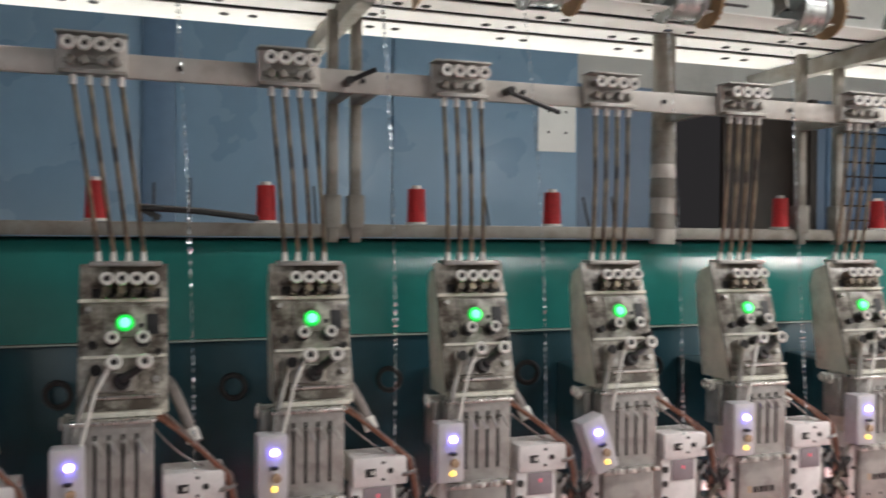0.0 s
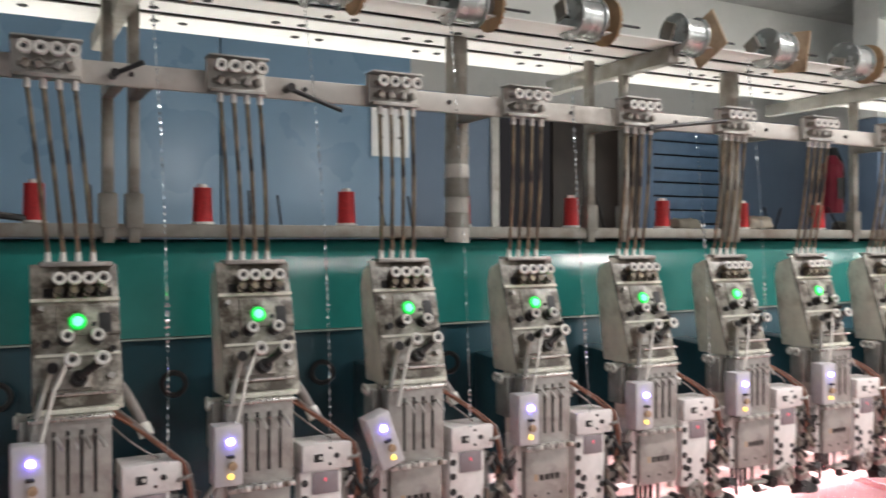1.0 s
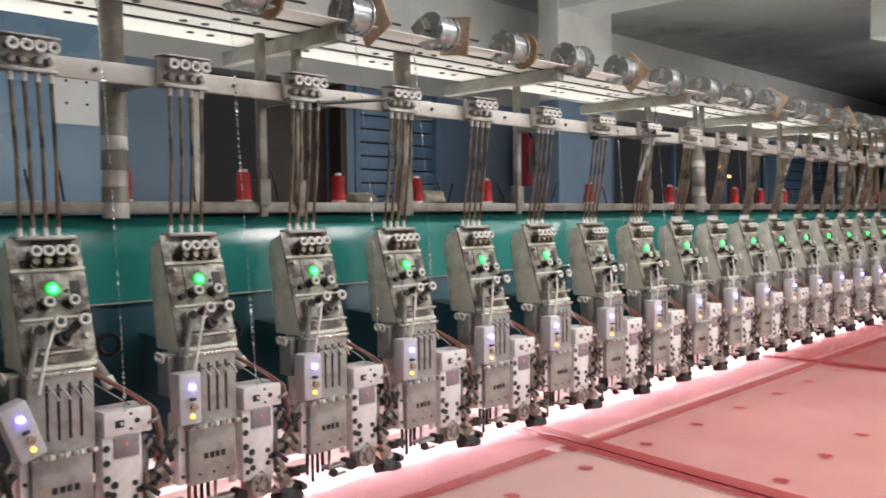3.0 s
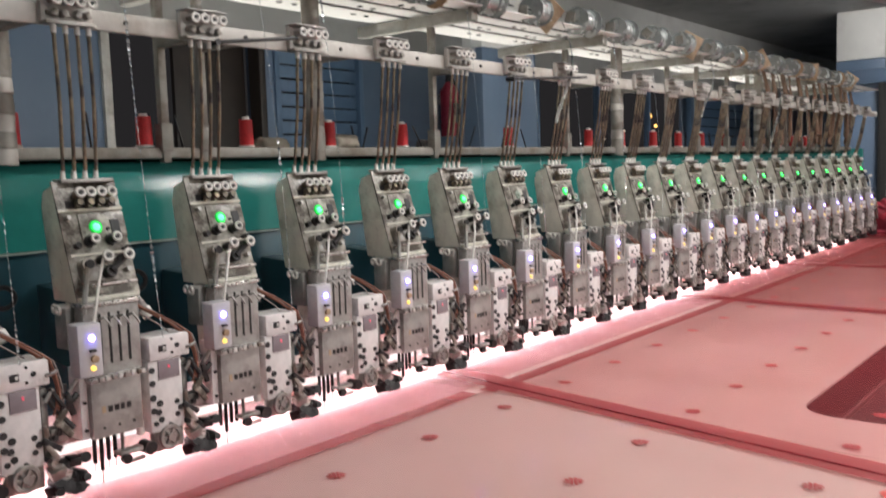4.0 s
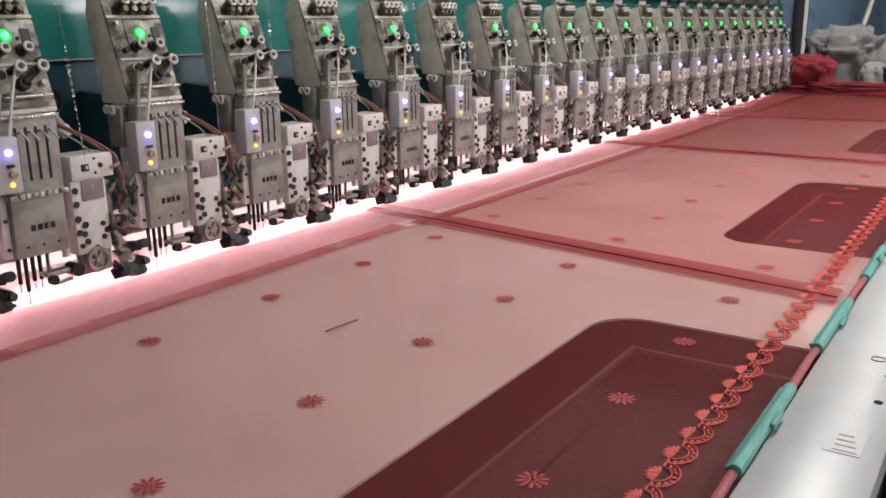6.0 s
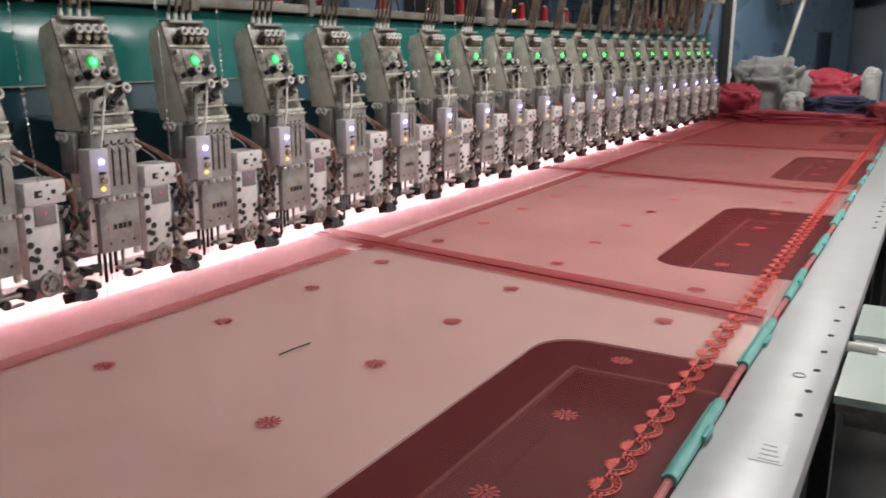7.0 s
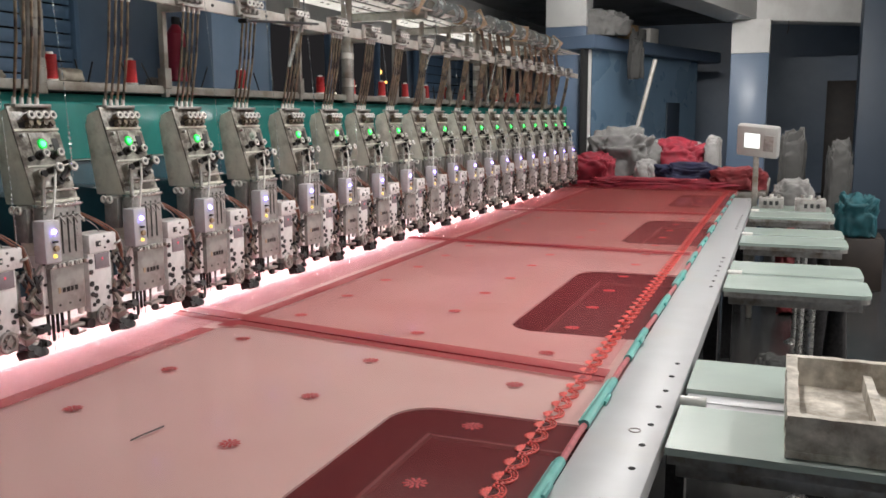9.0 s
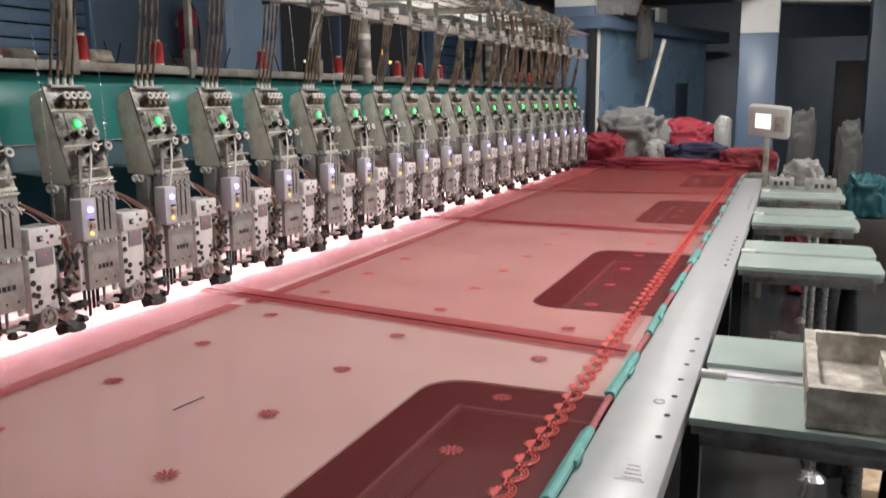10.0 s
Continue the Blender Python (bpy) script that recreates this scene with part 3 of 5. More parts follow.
# reels of sequin film on the rack's front edge


def build_reel(disc):
    c = thing("sequin_reel", {"card": "film reel with a round ribbed card disc", "ply": "film reel with a raw plywood side plate", "clear": "film reel with a clear side disc"}[disc] + " on the rack",
              "reel", "reels on the rack", (0, -0.02, 2.122))
    part("axle", cyl(B(), (-0.085, 0, 0), (0.165, 0, 0), 0.0035), BLACK_METAL, c)
    part("drum", cyl(B(), (-0.045, 0, 0), (0.022, 0, 0), 0.045, seg=24), REEL, c, "silvery wound film")
    bm = B()
    cyl(bm, (-0.050, 0, 0), (-0.045, 0, 0), 0.055, seg=24)
    part("flange", bm, REEL, c)
    part("flange", cyl(B(), (0.022, 0, 0), (0.026, 0, 0), 0.052, seg=24), REEL, c)
    part("core", cyl(B(), (0.026, 0, 0), (0.057, 0, 0), 0.020, seg=16), REEL, c)
    bm = B()
    if disc == "ply":
        box(bm, 0.058, 0.064, -0.056, 0.056, -0.056, 0.056, 0.002, pose(0, 0, 0, 38))
        part("side_plate", bm, WOOD, c, "square raw plywood plate")
    elif disc == "card":
        cyl(bm, (0.056, 0, 0), (0.062, 0, 0), 0.058, seg=20)
        disc_part = part("side_plate", bm, CARD, c, "round ribbed card disc")
        for k in range(8):
            z = -0.0475 + k * 0.0135
            w = math.sqrt(0.057 ** 2 - z * z)
            part("rib", box(B(), 0.062, 0.066, -w, w, z - 0.003, z + 0.003, 0.001), WOOD, disc_part)
    else:
        cyl(bm, (0.056, 0, 0), (0.060, 0, 0), 0.056, seg=24)
        part("side_plate", bm, REEL, c, "clear film disc")
    part("hub", cyl(B(), (0.058, 0, 0), (0.075, 0, 0), 0.012, seg=14), BLACK_METAL, c)
    part("bracket", box(B(), -0.085, -0.078, -0.008, 0.03, -0.03, 0.012), SHELF, c)
    return c


kinds = {d: build_reel(d) for d in ("card", "ply", "clear")}
start = {"card": 3, "ply": 6, "clear": 10}
order = {2: "card", 3: "card", 4: "card", 5: "ply", 6: "ply", 7: "card", 8: "clear", 9: "ply", 10: "clear", 11: "clear", 12: "clear", 13: "ply"}
for d, k in kinds.items():
    k.matrix_basis = pose(P * start[d] + 0.145, -0.02, 2.128, 10 * start[d])
for i in range(-1, 23):
    d = order.get(i, ("card", "ply", "clear")[i % 3])
    if start[d] != i:
        copy_thing(kinds[d], pose(P * i + 0.145, -0.02, 2.128 + 0.004 * math.sin(i * 5), 41 * i))

# sequin strands that hang from the reels to the heads


def build_strand(seed):
    """A twisted ribbon of small facets: thin in places, thick and glittering in others."""
    rr = random.Random(seed)
    bm = B()
    a, b = Vector((-0.015, -0.045, 2.09)), Vector((0.012 + 0.01 * rr.uniform(-1, 1), -0.09, 1.20))
    mid = (a + b) / 2 + Vector((0.025 * rr.uniform(-1, 1), -0.02, 0))
    pts = bend(a, mid, b, 210)
    tw = rr.random() * 6
    for k, p in enumerate(pts[:-1]):
        tw += 0.2 + 1.5 * rr.random()
        thick = 0.45 + 1.1 * max(0, noise.noise((k * 0.03, seed * 5.1, 0))) * 1.8
        w = (0.0016 + 0.0022 * rr.random()) * thick
        side = Vector((math.cos(tw), 0.8 * math.sin(tw), 0.25 * rr.uniform(-1, 1))) * w
        q = pts[k + 1] + Vector((0.0008 * rr.uniform(-1, 1), 0.001 * rr.uniform(-1, 1), 0.0006))
        bm.faces.new([bm.verts.new(v) for v in (p - side, p + side, q + side * 0.8, q - side * 0.8)])
    return mesh_of("sequin_strand", bm, SEQUIN, False)


strands = [build_strand(s) for s in range(5)]
STRAND_X = {0: 0.095, 1: 0.465, 2: 0.757, 3: 1.09, 4: 1.41, 5: 1.78, 6: 1.995}
for i in range(-1, 23):
    if i not in (7, 14, 21):
        s = tagged(new("sequin_strand", strands[i % 5]), "thin glittering silver sequin strand hanging from a reel", "sequin strand", "hanging sequin strands")
        s.matrix_world = pose(STRAND_X.get(i, P * i + 0.03 + 0.03 * math.sin(i * 2.3)), 0, 0)

# loose ends of white film that hang from a few reels
for x, z0, z1, w in ((3.22, 2.10, 1.72, 0.012), (5.66, 2.10, 1.60, 0.010), (4.62, 2.09, 1.78, 0.007)):
    bm = B()
    last = None
    for k in range(17):
        t = k / 16
        c = Vector((x + 0.05 * math.sin(t * 3.2) - 0.02 * t, -0.06 - 0.02 * math.sin(t * 5), z0 + (z1 - z0) * t))
        u = Vector((math.cos(1.4 * t + 0.3), math.sin(1.4 * t + 0.3), 0)) * w * (1 - 0.4 * t)
        now = [bm.verts.new(c + u * a + Vector((0, d, 0))) for a, d in ((-1, 0), (1, 0), (1, 0.0008), (-1, 0.0008))]
        if last:
            for q in range(4):
                bm.faces.new((last[q], last[(q + 1) % 4], now[(q + 1) % 4], now[q]))
        last = now
    tagged(part("film_ribbon", bm, REEL), "loose white film ribbon hanging from a reel", "ribbon", "loose film ribbons")

# ---- the heads ----
NF = Vector((0, -1, 0.31)).normalized()


def on_face(x, z, out=0.0):
    return Vector((x, 0.31 * (z - 1.45), z)) + NF * out


def face_box(bm, x0, x1, z0, z1, out0, out1, bevel=0.0):
    m = Matrix.Translation(on_face(0, (z0 + z1) / 2)) @ pose(0, 0, 0, -math.degrees(math.atan(0.31)))
    h = (z1 - z0) / 2 * math.sqrt(1 + 0.31 ** 2)
    return box(bm, x0, x1, -out1, -out0, -h, h, bevel, m)


def knob(parent, x, z, length, r=0.0125, dark=False):
    a, b = on_face(x, z), on_face(x, z, length)
    k = part("tension_knob", ring(cyl(B(), b - NF * 0.004, b, r * 0.8, seg=14), b, NF, r * 0.72, r * 0.30, 14, 6), CERAMIC, parent, "white ring-faced tension knob")
    part("post", cyl(B(), a, b - NF * 0.004, 0.0065, seg=8), DULL_STEEL, k)
    part("spring", cyl(B(), a + NF * length * 0.35, a + NF * length * 0.75, 0.009, seg=10), BLACK_METAL if dark else BRASS_PIPE, k)
    part("screw", cyl(B(), b, b + NF * 0.0025, r * 0.38, seg=8), BLACK, k)


def build_head():
    h = thing("embroidery_head", "cream embroidery head with lit green lamp on the teal beam", "embroidery head", "row of machine heads")
    prof = [(0.031, 1.552), (-0.048, 1.297), (0.06, 1.297), (0.088, 1.50), (0.078, 1.535)]
    part("body", prism_x(B(), prof, -0.072, 0.060, 0.004), CREAM, h)
    part("face_plate", face_box(B(), -0.076, 0.072, 1.30, 1.556, 0.0, 0.006, 0.002), CREAM_DIRTY, h)
    part("top_bar", box(B(), -0.06, 0.062, 0.012, 0.052, 1.553, 1.562, 0.002), DULL_STEEL, h)
    part("rib", face_box(B(), -0.076, 0.072, 1.488, 1.494, 0.006, 0.010), CREAM, h)
    part("rib", face_box(B(), -0.070, 0.070, 1.393, 1.398, 0.006, 0.010), CREAM, h)
    for k in range(4):
        x = -0.030 + 0.0245 * k
        knob(h, x, 1.523, 0.034)
        part("thread_eye", ring(cyl(B(), on_face(x - 0.004, 1.497), on_face(x - 0.004, 1.497, 0.02), 0.004, seg=8), on_face(x - 0.004, 1.497, 0.022), NF, 0.005, 0.0018, 10, 5), BRASS_PIPE, h)
        part("tension_post", cyl(B(), on_face(x, 1.505), on_face(x, 1.505, 0.024), 0.0068, 0.0055, 10), BRASS_PIPE, h)
        part("post_cap", cyl(B(), on_face(x, 1.505, 0.024), on_face(x, 1.505, 0.027), 0.008, seg=10), BRASS_PIPE, h)
        cx = -0.046 + 0.0255 * k
        part("nipple", cyl(B(), (cx, 0.032, 1.562), (cx, 0.030, 1.582), 0.0065, 0.0045, 10), CERAMIC, h)
    part("lamp_plate", face_box(B(), -0.035, 0.072, 1.428, 1.482, 0.006, 0.009, 0.001), CREAM_DIRTY, h)
    bm = B()
    bmesh.ops.create_uvsphere(bm, u_segments=14, v_segments=8, radius=0.0100, matrix=Matrix.Translation(on_face(0, 1.452, 0.010)))
    part("status_lamp", bm, GREEN_LED, h, "lit green lamp")
    # Ring added to stand in for the green lamp's halo.
    part("lamp_bezel", ring(B(), on_face(0, 1.452, 0.010), NF, 0.0115, 0.0042, 16, 6), LED_HALO, h, "faintly glowing green ring for the halo round the lamp")
    part("window", face_box(B(), 0.036, 0.056, 1.432, 1.466, 0.009, 0.011), BLACK, h, "small dark window")
    part("button", cyl(B(), on_face(0.027, 1.447, 0.009), on_face(0.027, 1.447, 0.013), 0.004, seg=8), BLACK, h)
    for x in (-0.020, 0.030):
        knob(h, x, 1.423, 0.036, 0.012, True)
        part("stud_base", cyl(B(), on_face(x, 1.423, 0.006), on_face(x, 1.423, 0.016), 0.013, seg=12), BLACK_METAL, h)
    for x in (-0.016, 0.033):
        knob(h, x, 1.378, 0.062, 0.0135, True)
    part("check_spring", cyl(B(), on_face(-0.045, 1.37), on_face(-0.045, 1.37, 0.030), 0.015, seg=14), DULL_STEEL, h, "round check spring housing")
    part("check_cap", cyl(B(), on_face(-0.045, 1.37, 0.030), on_face(-0.045, 1.37, 0.036), 0.010, seg=12), BLACK_METAL, h)
    for x, z, r in ((-0.052, 1.415, 0.007), (-0.050, 1.345, 0.009), (-0.020, 1.345, 0.006), (0.012, 1.352, 0.008), (0.052, 1.355, 0.006), (-0.060, 1.475, 0.005), (-0.062, 1.325, 0.006)):
        part("stud", cyl(B(), on_face(x, z), on_face(x, z, 0.020), r, seg=10), BLACK_METAL if r > 0.0065 else DULL_STEEL, h)
    part("cast_bracket", face_box(B(), -0.060, 0.020, 1.335, 1.368, 0.004, 0.024, 0.004), DULL_STEEL, h)
    part("rocker_boss", ring(cyl(B(), on_face(-0.004, 1.350), on_face(-0.004, 1.350, 0.040), 0.0145, seg=16), on_face(-0.004, 1.350, 0.040), NF, 0.0105, 0.0040, 16, 6), BLACK_METAL, h, "oily black rocker boss")
    part("rocker_arm", tube(B(), [on_face(-0.004, 1.352, 0.040), on_face(0.020, 1.368, 0.044), on_face(0.036, 1.380, 0.044)], 0.0075, 8), BLACK_METAL, h)
    # Shadow behind the tension posts, laid on as a flat dark strip.
    part("shadow_recess", face_box(B(), -0.055, 0.060, 1.497, 1.512, 0.006, 0.008), BLACK_METAL, h, "dark oily strip painted as shadow behind the tension posts")
    part("guide_pin", cyl(B(), on_face(0.055, 1.40), on_face(0.055, 1.40, 0.03), 0.005, seg=8), BLACK_METAL, h)
    part("lower_bar", box(B(), -0.075, 0.062, -0.066, -0.045, 1.300, 1.309, 0.002), CREAM, h)
    part("wire_bar", cyl(B(), (-0.05, -0.07, 1.335), (0.055, -0.07, 1.335), 0.003, seg=8), STEEL, h)
    # arm casting that carries the needle case
    part("arm", prism_x(B(), [(-0.05, 1.297), (-0.05, 1.02), (0.0, 1.01), (0.035, 1.12), (0.045, 1.297)], -0.055, 0.035, 0.005), CREAM, h)
    # Rear arm coloured dark so the space beside each head stays dark.
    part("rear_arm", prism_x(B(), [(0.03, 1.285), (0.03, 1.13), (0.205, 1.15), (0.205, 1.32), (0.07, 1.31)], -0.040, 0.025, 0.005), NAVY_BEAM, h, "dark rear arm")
    part("side_nut", cyl(B(), (-0.100, -0.015, 1.285), (-0.06, -0.015, 1.285), 0.012, seg=12), DULL_STEEL, h)
    part("side_ring", ring(B(), (-0.101, -0.015, 1.285), (1, 0, 0), 0.0085, 0.004), CERAMIC, h)
    part("side_ring", ring(cyl(B(), (-0.094, 0.012, 1.285), (-0.06, 0.012, 1.285), 0.009, seg=10), (-0.095, 0.012, 1.285), (1, 0, 0), 0.0085, 0.004), CERAMIC, h)
    part("side_post", box(B(), -0.098, -0.078, -0.04, 0.01, 1.20, 1.29, 0.003), DULL_STEEL, h)
    # slotted needle case
    case = part("needle_case", box(B(), -0.082, 0.048, -0.080, -0.045, 1.140, 1.296, 0.003), GREY_PANEL, h, "grey slotted needle case")
    for k in range(4):
        x = -0.048 + 0.022 * k
        part("slot", box(B(), x, x + 0.005, -0.0812, -0.079, 1.165, 1.275), HOLE, case)
        part("take_up_hook", tube(B(), [(x + 0.003, -0.079, 1.262), (x + 0.004, -0.098, 1.268), (x + 0.012, -0.102, 1.255), (x + 0.016, -0.103, 1.246)], 0.0030, 6), DULL_STEEL, case)
    part("top_lip", box(B(), -0.085, 0.052, -0.086, -0.04, 1.292, 1.299, 0.002), STEEL, case)
    part("needle_rail", box(B(), -0.085, 0.045, -0.100, -0.07, 1.132, 1.142, 0.002), STEEL, h)
    for k in range(7):
        part("rail_clip", box(B(), -0.068 + 0.015 * k, -0.060 + 0.015 * k, -0.106, -0.098, 1.134, 1.144, 0.001), CERAMIC if k % 2 else DULL_STEEL, h)
    npl = part("front_cover", box(B(), -0.080, 0.038, -0.088, -0.05, 1.008, 1.132, 0.003), GREY_PANEL, h, "grey cover plate with worn printed mark")
    for k, w in enumerate((0.009, 0.010, 0.011, 0.009, 0.010)):
        part("printed_mark", box(B(), -0.058 + 0.0145 * k, -0.058 + 0.0145 * k + w, -0.0890, -0.0885, 1.062, 1.062 + (0.013 if k else 0.015)), BLACK_METAL if k else WOOD, npl)
    for k in range(3):
        part("rivet", cyl(B(), (-0.055 + 0.035 * k, -0.088, 1.03), (-0.055 + 0.035 * k, -0.0895, 1.03), 0.003, seg=8), BLACK_METAL, npl)
    part("side_flange", box(B(), -0.098, -0.080, -0.075, -0.03, 1.01, 1.165, 0.003), WHITE_PLATE, h)
    for z in (1.145, 1.09, 1.03):
        part("flange_screw", cyl(B(), (-0.089, -0.075, z), (-0.089, -0.079, z), 0.004, seg=8), BLACK_METAL, h)
    # needles and foot
    for k in range(4):
        x = -0.058 + 0.016 * k
        part("needle_bar", cyl(B(), (x, -0.045, 0.945 - 0.02 * (k == 1)), (x, -0.045, 1.01), 0.0045, seg=8), BLACK_METAL, h)
        part("needle", cyl(B(), (x, -0.045, 0.925 - 0.03 * (k == 1)), (x, -0.045, 0.945 - 0.02 * (k == 1)), 0.0012, 0.0016, seg=6), STEEL, h)
    part("foot_bracket", box(B(), -0.015, 0.055, -0.075, -0.045, 0.952, 0.962, 0.003), DULL_STEEL, h)
    part("presser_foot", tube(B(), [(0.0, -0.06, 1.01), (0.0, -0.06, 0.95), (0.012, -0.07, 0.935), (0.045, -0.07, 0.937)], 0.005, 7), DULL_STEEL, h)
    part("cutter_wheel", cyl(B(), (-0.002, -0.082, 0.945), (-0.002, -0.07, 0.945), 0.011, seg=12), BLACK_METAL, h)
    # sensor box with its two lamps
    sb = part("sensor_box", box(B(), -0.113, -0.060, -0.112, -0.070, 1.150, 1.262, 0.004), SENSOR, h, "pale thread sensor box")
    part("violet_lamp", cyl(B(), (-0.083, -0.112, 1.232), (-0.083, -0.118, 1.232), 0.0068, 0.005, seg=12), VIOLET_LED, sb, "lit violet lamp")
    part("toggle", box(B(), -0.091, -0.077, -0.122, -0.112, 1.203, 1.209, 0.002), BLACK, sb)
    part("dial", cyl(B(), (-0.080, -0.112, 1.188), (-0.080, -0.119, 1.188), 0.008, seg=12), WOOD, sb)
    part("yellow_lamp", cyl(B(), (-0.083, -0.112, 1.168), (-0.083, -0.117, 1.168), 0.0058, 0.004, seg=12), YELLOW_LED, sb, "lit yellow lamp")
    part("lever", tube(B(), [on_face(-0.022, 1.375, 0.05), on_face(-0.045, 1.33, 0.055), (-0.066, -0.095, 1.262)], 0.0034, 6), CERAMIC, h, "white take-up lever")
    part("link_arm", tube(B(), [on_face(-0.05, 1.365, 0.03), (-0.068, -0.070, 1.315), (-0.078, -0.078, 1.275)], 0.006, 8), DULL_STEEL, h)
    part("cable_hose", tube(B(), bend((0.075, 0.12, 1.33), (0.085, 0.04, 1.33), (0.115, 0.0, 1.25)), 0.010, 10), WIRE_GREY, h)
    part("hose_collar", cyl(B(), (0.112, 0.004, 1.257), (0.119, -0.006, 1.236), 0.014, seg=14), CERAMIC, h, "white hose collar")
    part("back_hook", ring(B(), (-0.125, 0.185, 1.30), (0.3, 1, 0), 0.024, 0.006, 16, 6), BLACK, h)
    return h


def build_device():
    d = thing("sequin_device", "white sequin feeder unit beside a machine head", "sequin feeder", "row of sequin feeders")
    bx = part("control_box", box(B(), 0.062, 0.166, -0.088, -0.010, 1.150, 1.203, 0.003), WHITE_PLATE, d, "white control box")
    part("socket", box(B(), 0.086, 0.104, -0.0895, -0.087, 1.168, 1.183), BLACK, bx)
    part("socket_pin", box(B(), 0.096, 0.102, -0.0905, -0.089, 1.172, 1.179), CERAMIC, bx)
    part("jack", cyl(B(), (0.133, -0.088, 1.177), (0.133, -0.090, 1.177), 0.0055, seg=10), BLACK, bx)
    for x, z in ((0.119, 1.162), (0.119, 1.193)):
        part("screw", cyl(B(), (x, -0.088, z), (x, -0.090, z), 0.003, seg=8), BLACK_METAL, bx)
    pl = part("front_plate", box(B(), 0.060, 0.146, -0.082, -0.045, 0.985, 1.150, 0.003), WHITE_PLATE, d, "white drilled front plate")
    part("display", box(B(), 0.084, 0.138, -0.085, -0.082, 1.104, 1.147, 0.001), LILAC, pl, "small lilac-grey display")
    part("digit_lamp", box(B(), 0.108, 0.1125, -0.0862, -0.085, 1.128, 1.135), RED_LED, pl, "tiny red lit digit")
    for x, z, r in ((0.068, 1.128, .006), (0.068, 1.098, .006), (0.068, 1.065, .0065), (0.068, 1.035, .006), (0.084, 1.050, .0065), (0.080, 1.030, .006), (0.086, 1.012, .006),
                    (0.128, 1.046, .005), (0.137, 1.030, .006), (0.128, 1.016, .005), (0.072, 1.005, .005), (0.108, 0.995, .005)):
        part("plug", cyl(B(), (x, -0.082, z), (x, -0.0845, z), r * 1.22, seg=10), BLACK, pl)
    gear = B()
    ring(gear, (0.105, -0.084, 0.968), (0, 1, 0), 0.024, 0.006, 20, 6)
    cyl(gear, (0.105, -0.09, 0.968), (0.105, -0.078, 0.968), 0.009, seg=10)
    for k in range(3):
        t = k * math.pi / 3
        box(gear, -0.024, 0.024, -0.086, -0.081, -0.003, 0.003, 0, Matrix.Translation((0.105, 0, 0.968)) @ Matrix.Rotation(t, 4, "Y"))
    part("feed_wheel", gear, DULL_STEEL, d, "spoked feed wheel")
    part("wheel_guard", box(B(), 0.072, 0.15, -0.070, -0.050, 0.935, 0.99, 0.004), DULL_STEEL, d)
    part("small_motor", cyl(B(), (0.055, -0.05, 0.955), (0.055, -0.085, 0.955), 0.015, seg=14), BLACK_METAL, d)
    part("motor_cap", cyl(B(), (0.045, -0.06, 0.985), (0.045, -0.06, 1.015), 0.009, seg=12), CERAMIC, d)
    # linkages to one side
    part("side_rail", box(B(), 0.150, 0.164, -0.075, -0.045, 0.99, 1.14, 0.003), DULL_STEEL, d)
    part("link", tube(B(), [(0.155, -0.08, 1.13), (0.185, -0.09, 1.075), (0.205, -0.095, 1.05)], 0.006, 8), BLACK_METAL, d)
    part("link", tube(B(), [(0.165, -0.085, 1.14), (0.185, -0.095, 1.10), (0.175, -0.09, 1.04)], 0.006, 8), BLACK_METAL, d)
    part("bracket", box(B(), 0.160, 0.200, -0.085, -0.06, 1.025, 1.055, 0.005), DULL_STEEL, d)
    part("pulley", ring(cyl(B(), (0.165, -0.09, 0.985), (0.165, -0.075, 0.985), 0.012, seg=12), (0.165, -0.09, 0.985), (0, 1, 0), 0.009, 0.004, 14, 6), DULL_STEEL, d)
    rr = random.Random(7)
    for k in range(16):
        nz = B()
        x, z = 0.168 + 0.075 * rr.random(), 0.916 + 0.066 * rr.random()
        w = 0.009 + 0.011 * rr.random()
        if k % 2:
            box(nz, -w, w, -0.015, 0.015, -w * 0.7, w * 0.7, 0.002, pose(x, -0.055 - 0.02 * rr.random(), z, rr.uniform(-30, 30), rr.uniform(-40, 40), rr.uniform(-40, 40)))
        else:
            cyl(nz, (x, -0.085, z), (x + 0.01 * rr.random(), -0.05, z - 0.01), w * 0.8, seg=10)
        part("nozzle_block", nz, DULL_STEEL if k in (3, 8, 13) else BLACK_METAL, d)
    part("feed_nozzle", tube(B(), [(0.21, -0.06, 0.945), (0.245, -0.05, 0.925), (0.262, -0.03, 0.912)], 0.006, 8), BLACK_METAL, d, "black oily feed nozzle")
    part("nozzle_rod", tube(B(), [(0.18, -0.07, 0.93), (0.225, -0.06, 0.905), (0.25, -0.05, 0.905)], 0.0045, 8), BLACK_METAL, d)
    for k in range(15):
        # small levers, screws and springs of the feeder
        x, z = 0.150 + 0.062 * rr.random(), 0.97 + 0.16 * rr.random()
        t = rr.uniform(-60, 60)
        if k % 3 == 0:
            part("spring", cyl(B(), (x, -0.085, z), (x + 0.02 * math.sin(t), -0.088, z + 0.025), 0.0045, seg=8), DULL_STEEL, d)
        elif k % 3 == 1:
            part("lever", box(B(), -0.006, 0.006, -0.004, 0.004, -0.024, 0.024, 0.002, pose(x, -0.088, z, 0, t, 0)), DULL_STEEL if k == 4 else BLACK_METAL, d)
        else:
            part("screw", cyl(B(), (x, -0.075, z), (x, -0.094, z), 0.0055, seg=8), BLACK_METAL, d)
    for k, (x, z, t) in enumerate(((0.178, 1.078, 38), (0.188, 1.050, -34))):
        part("white_link", box(B(), -0.007, 0.007, -0.003, 0.003, -0.019, 0.019, 0.002, pose(x, -0.097, z, 0, t, 0)), CREAM_DIRTY, d, "dirty white link plate")
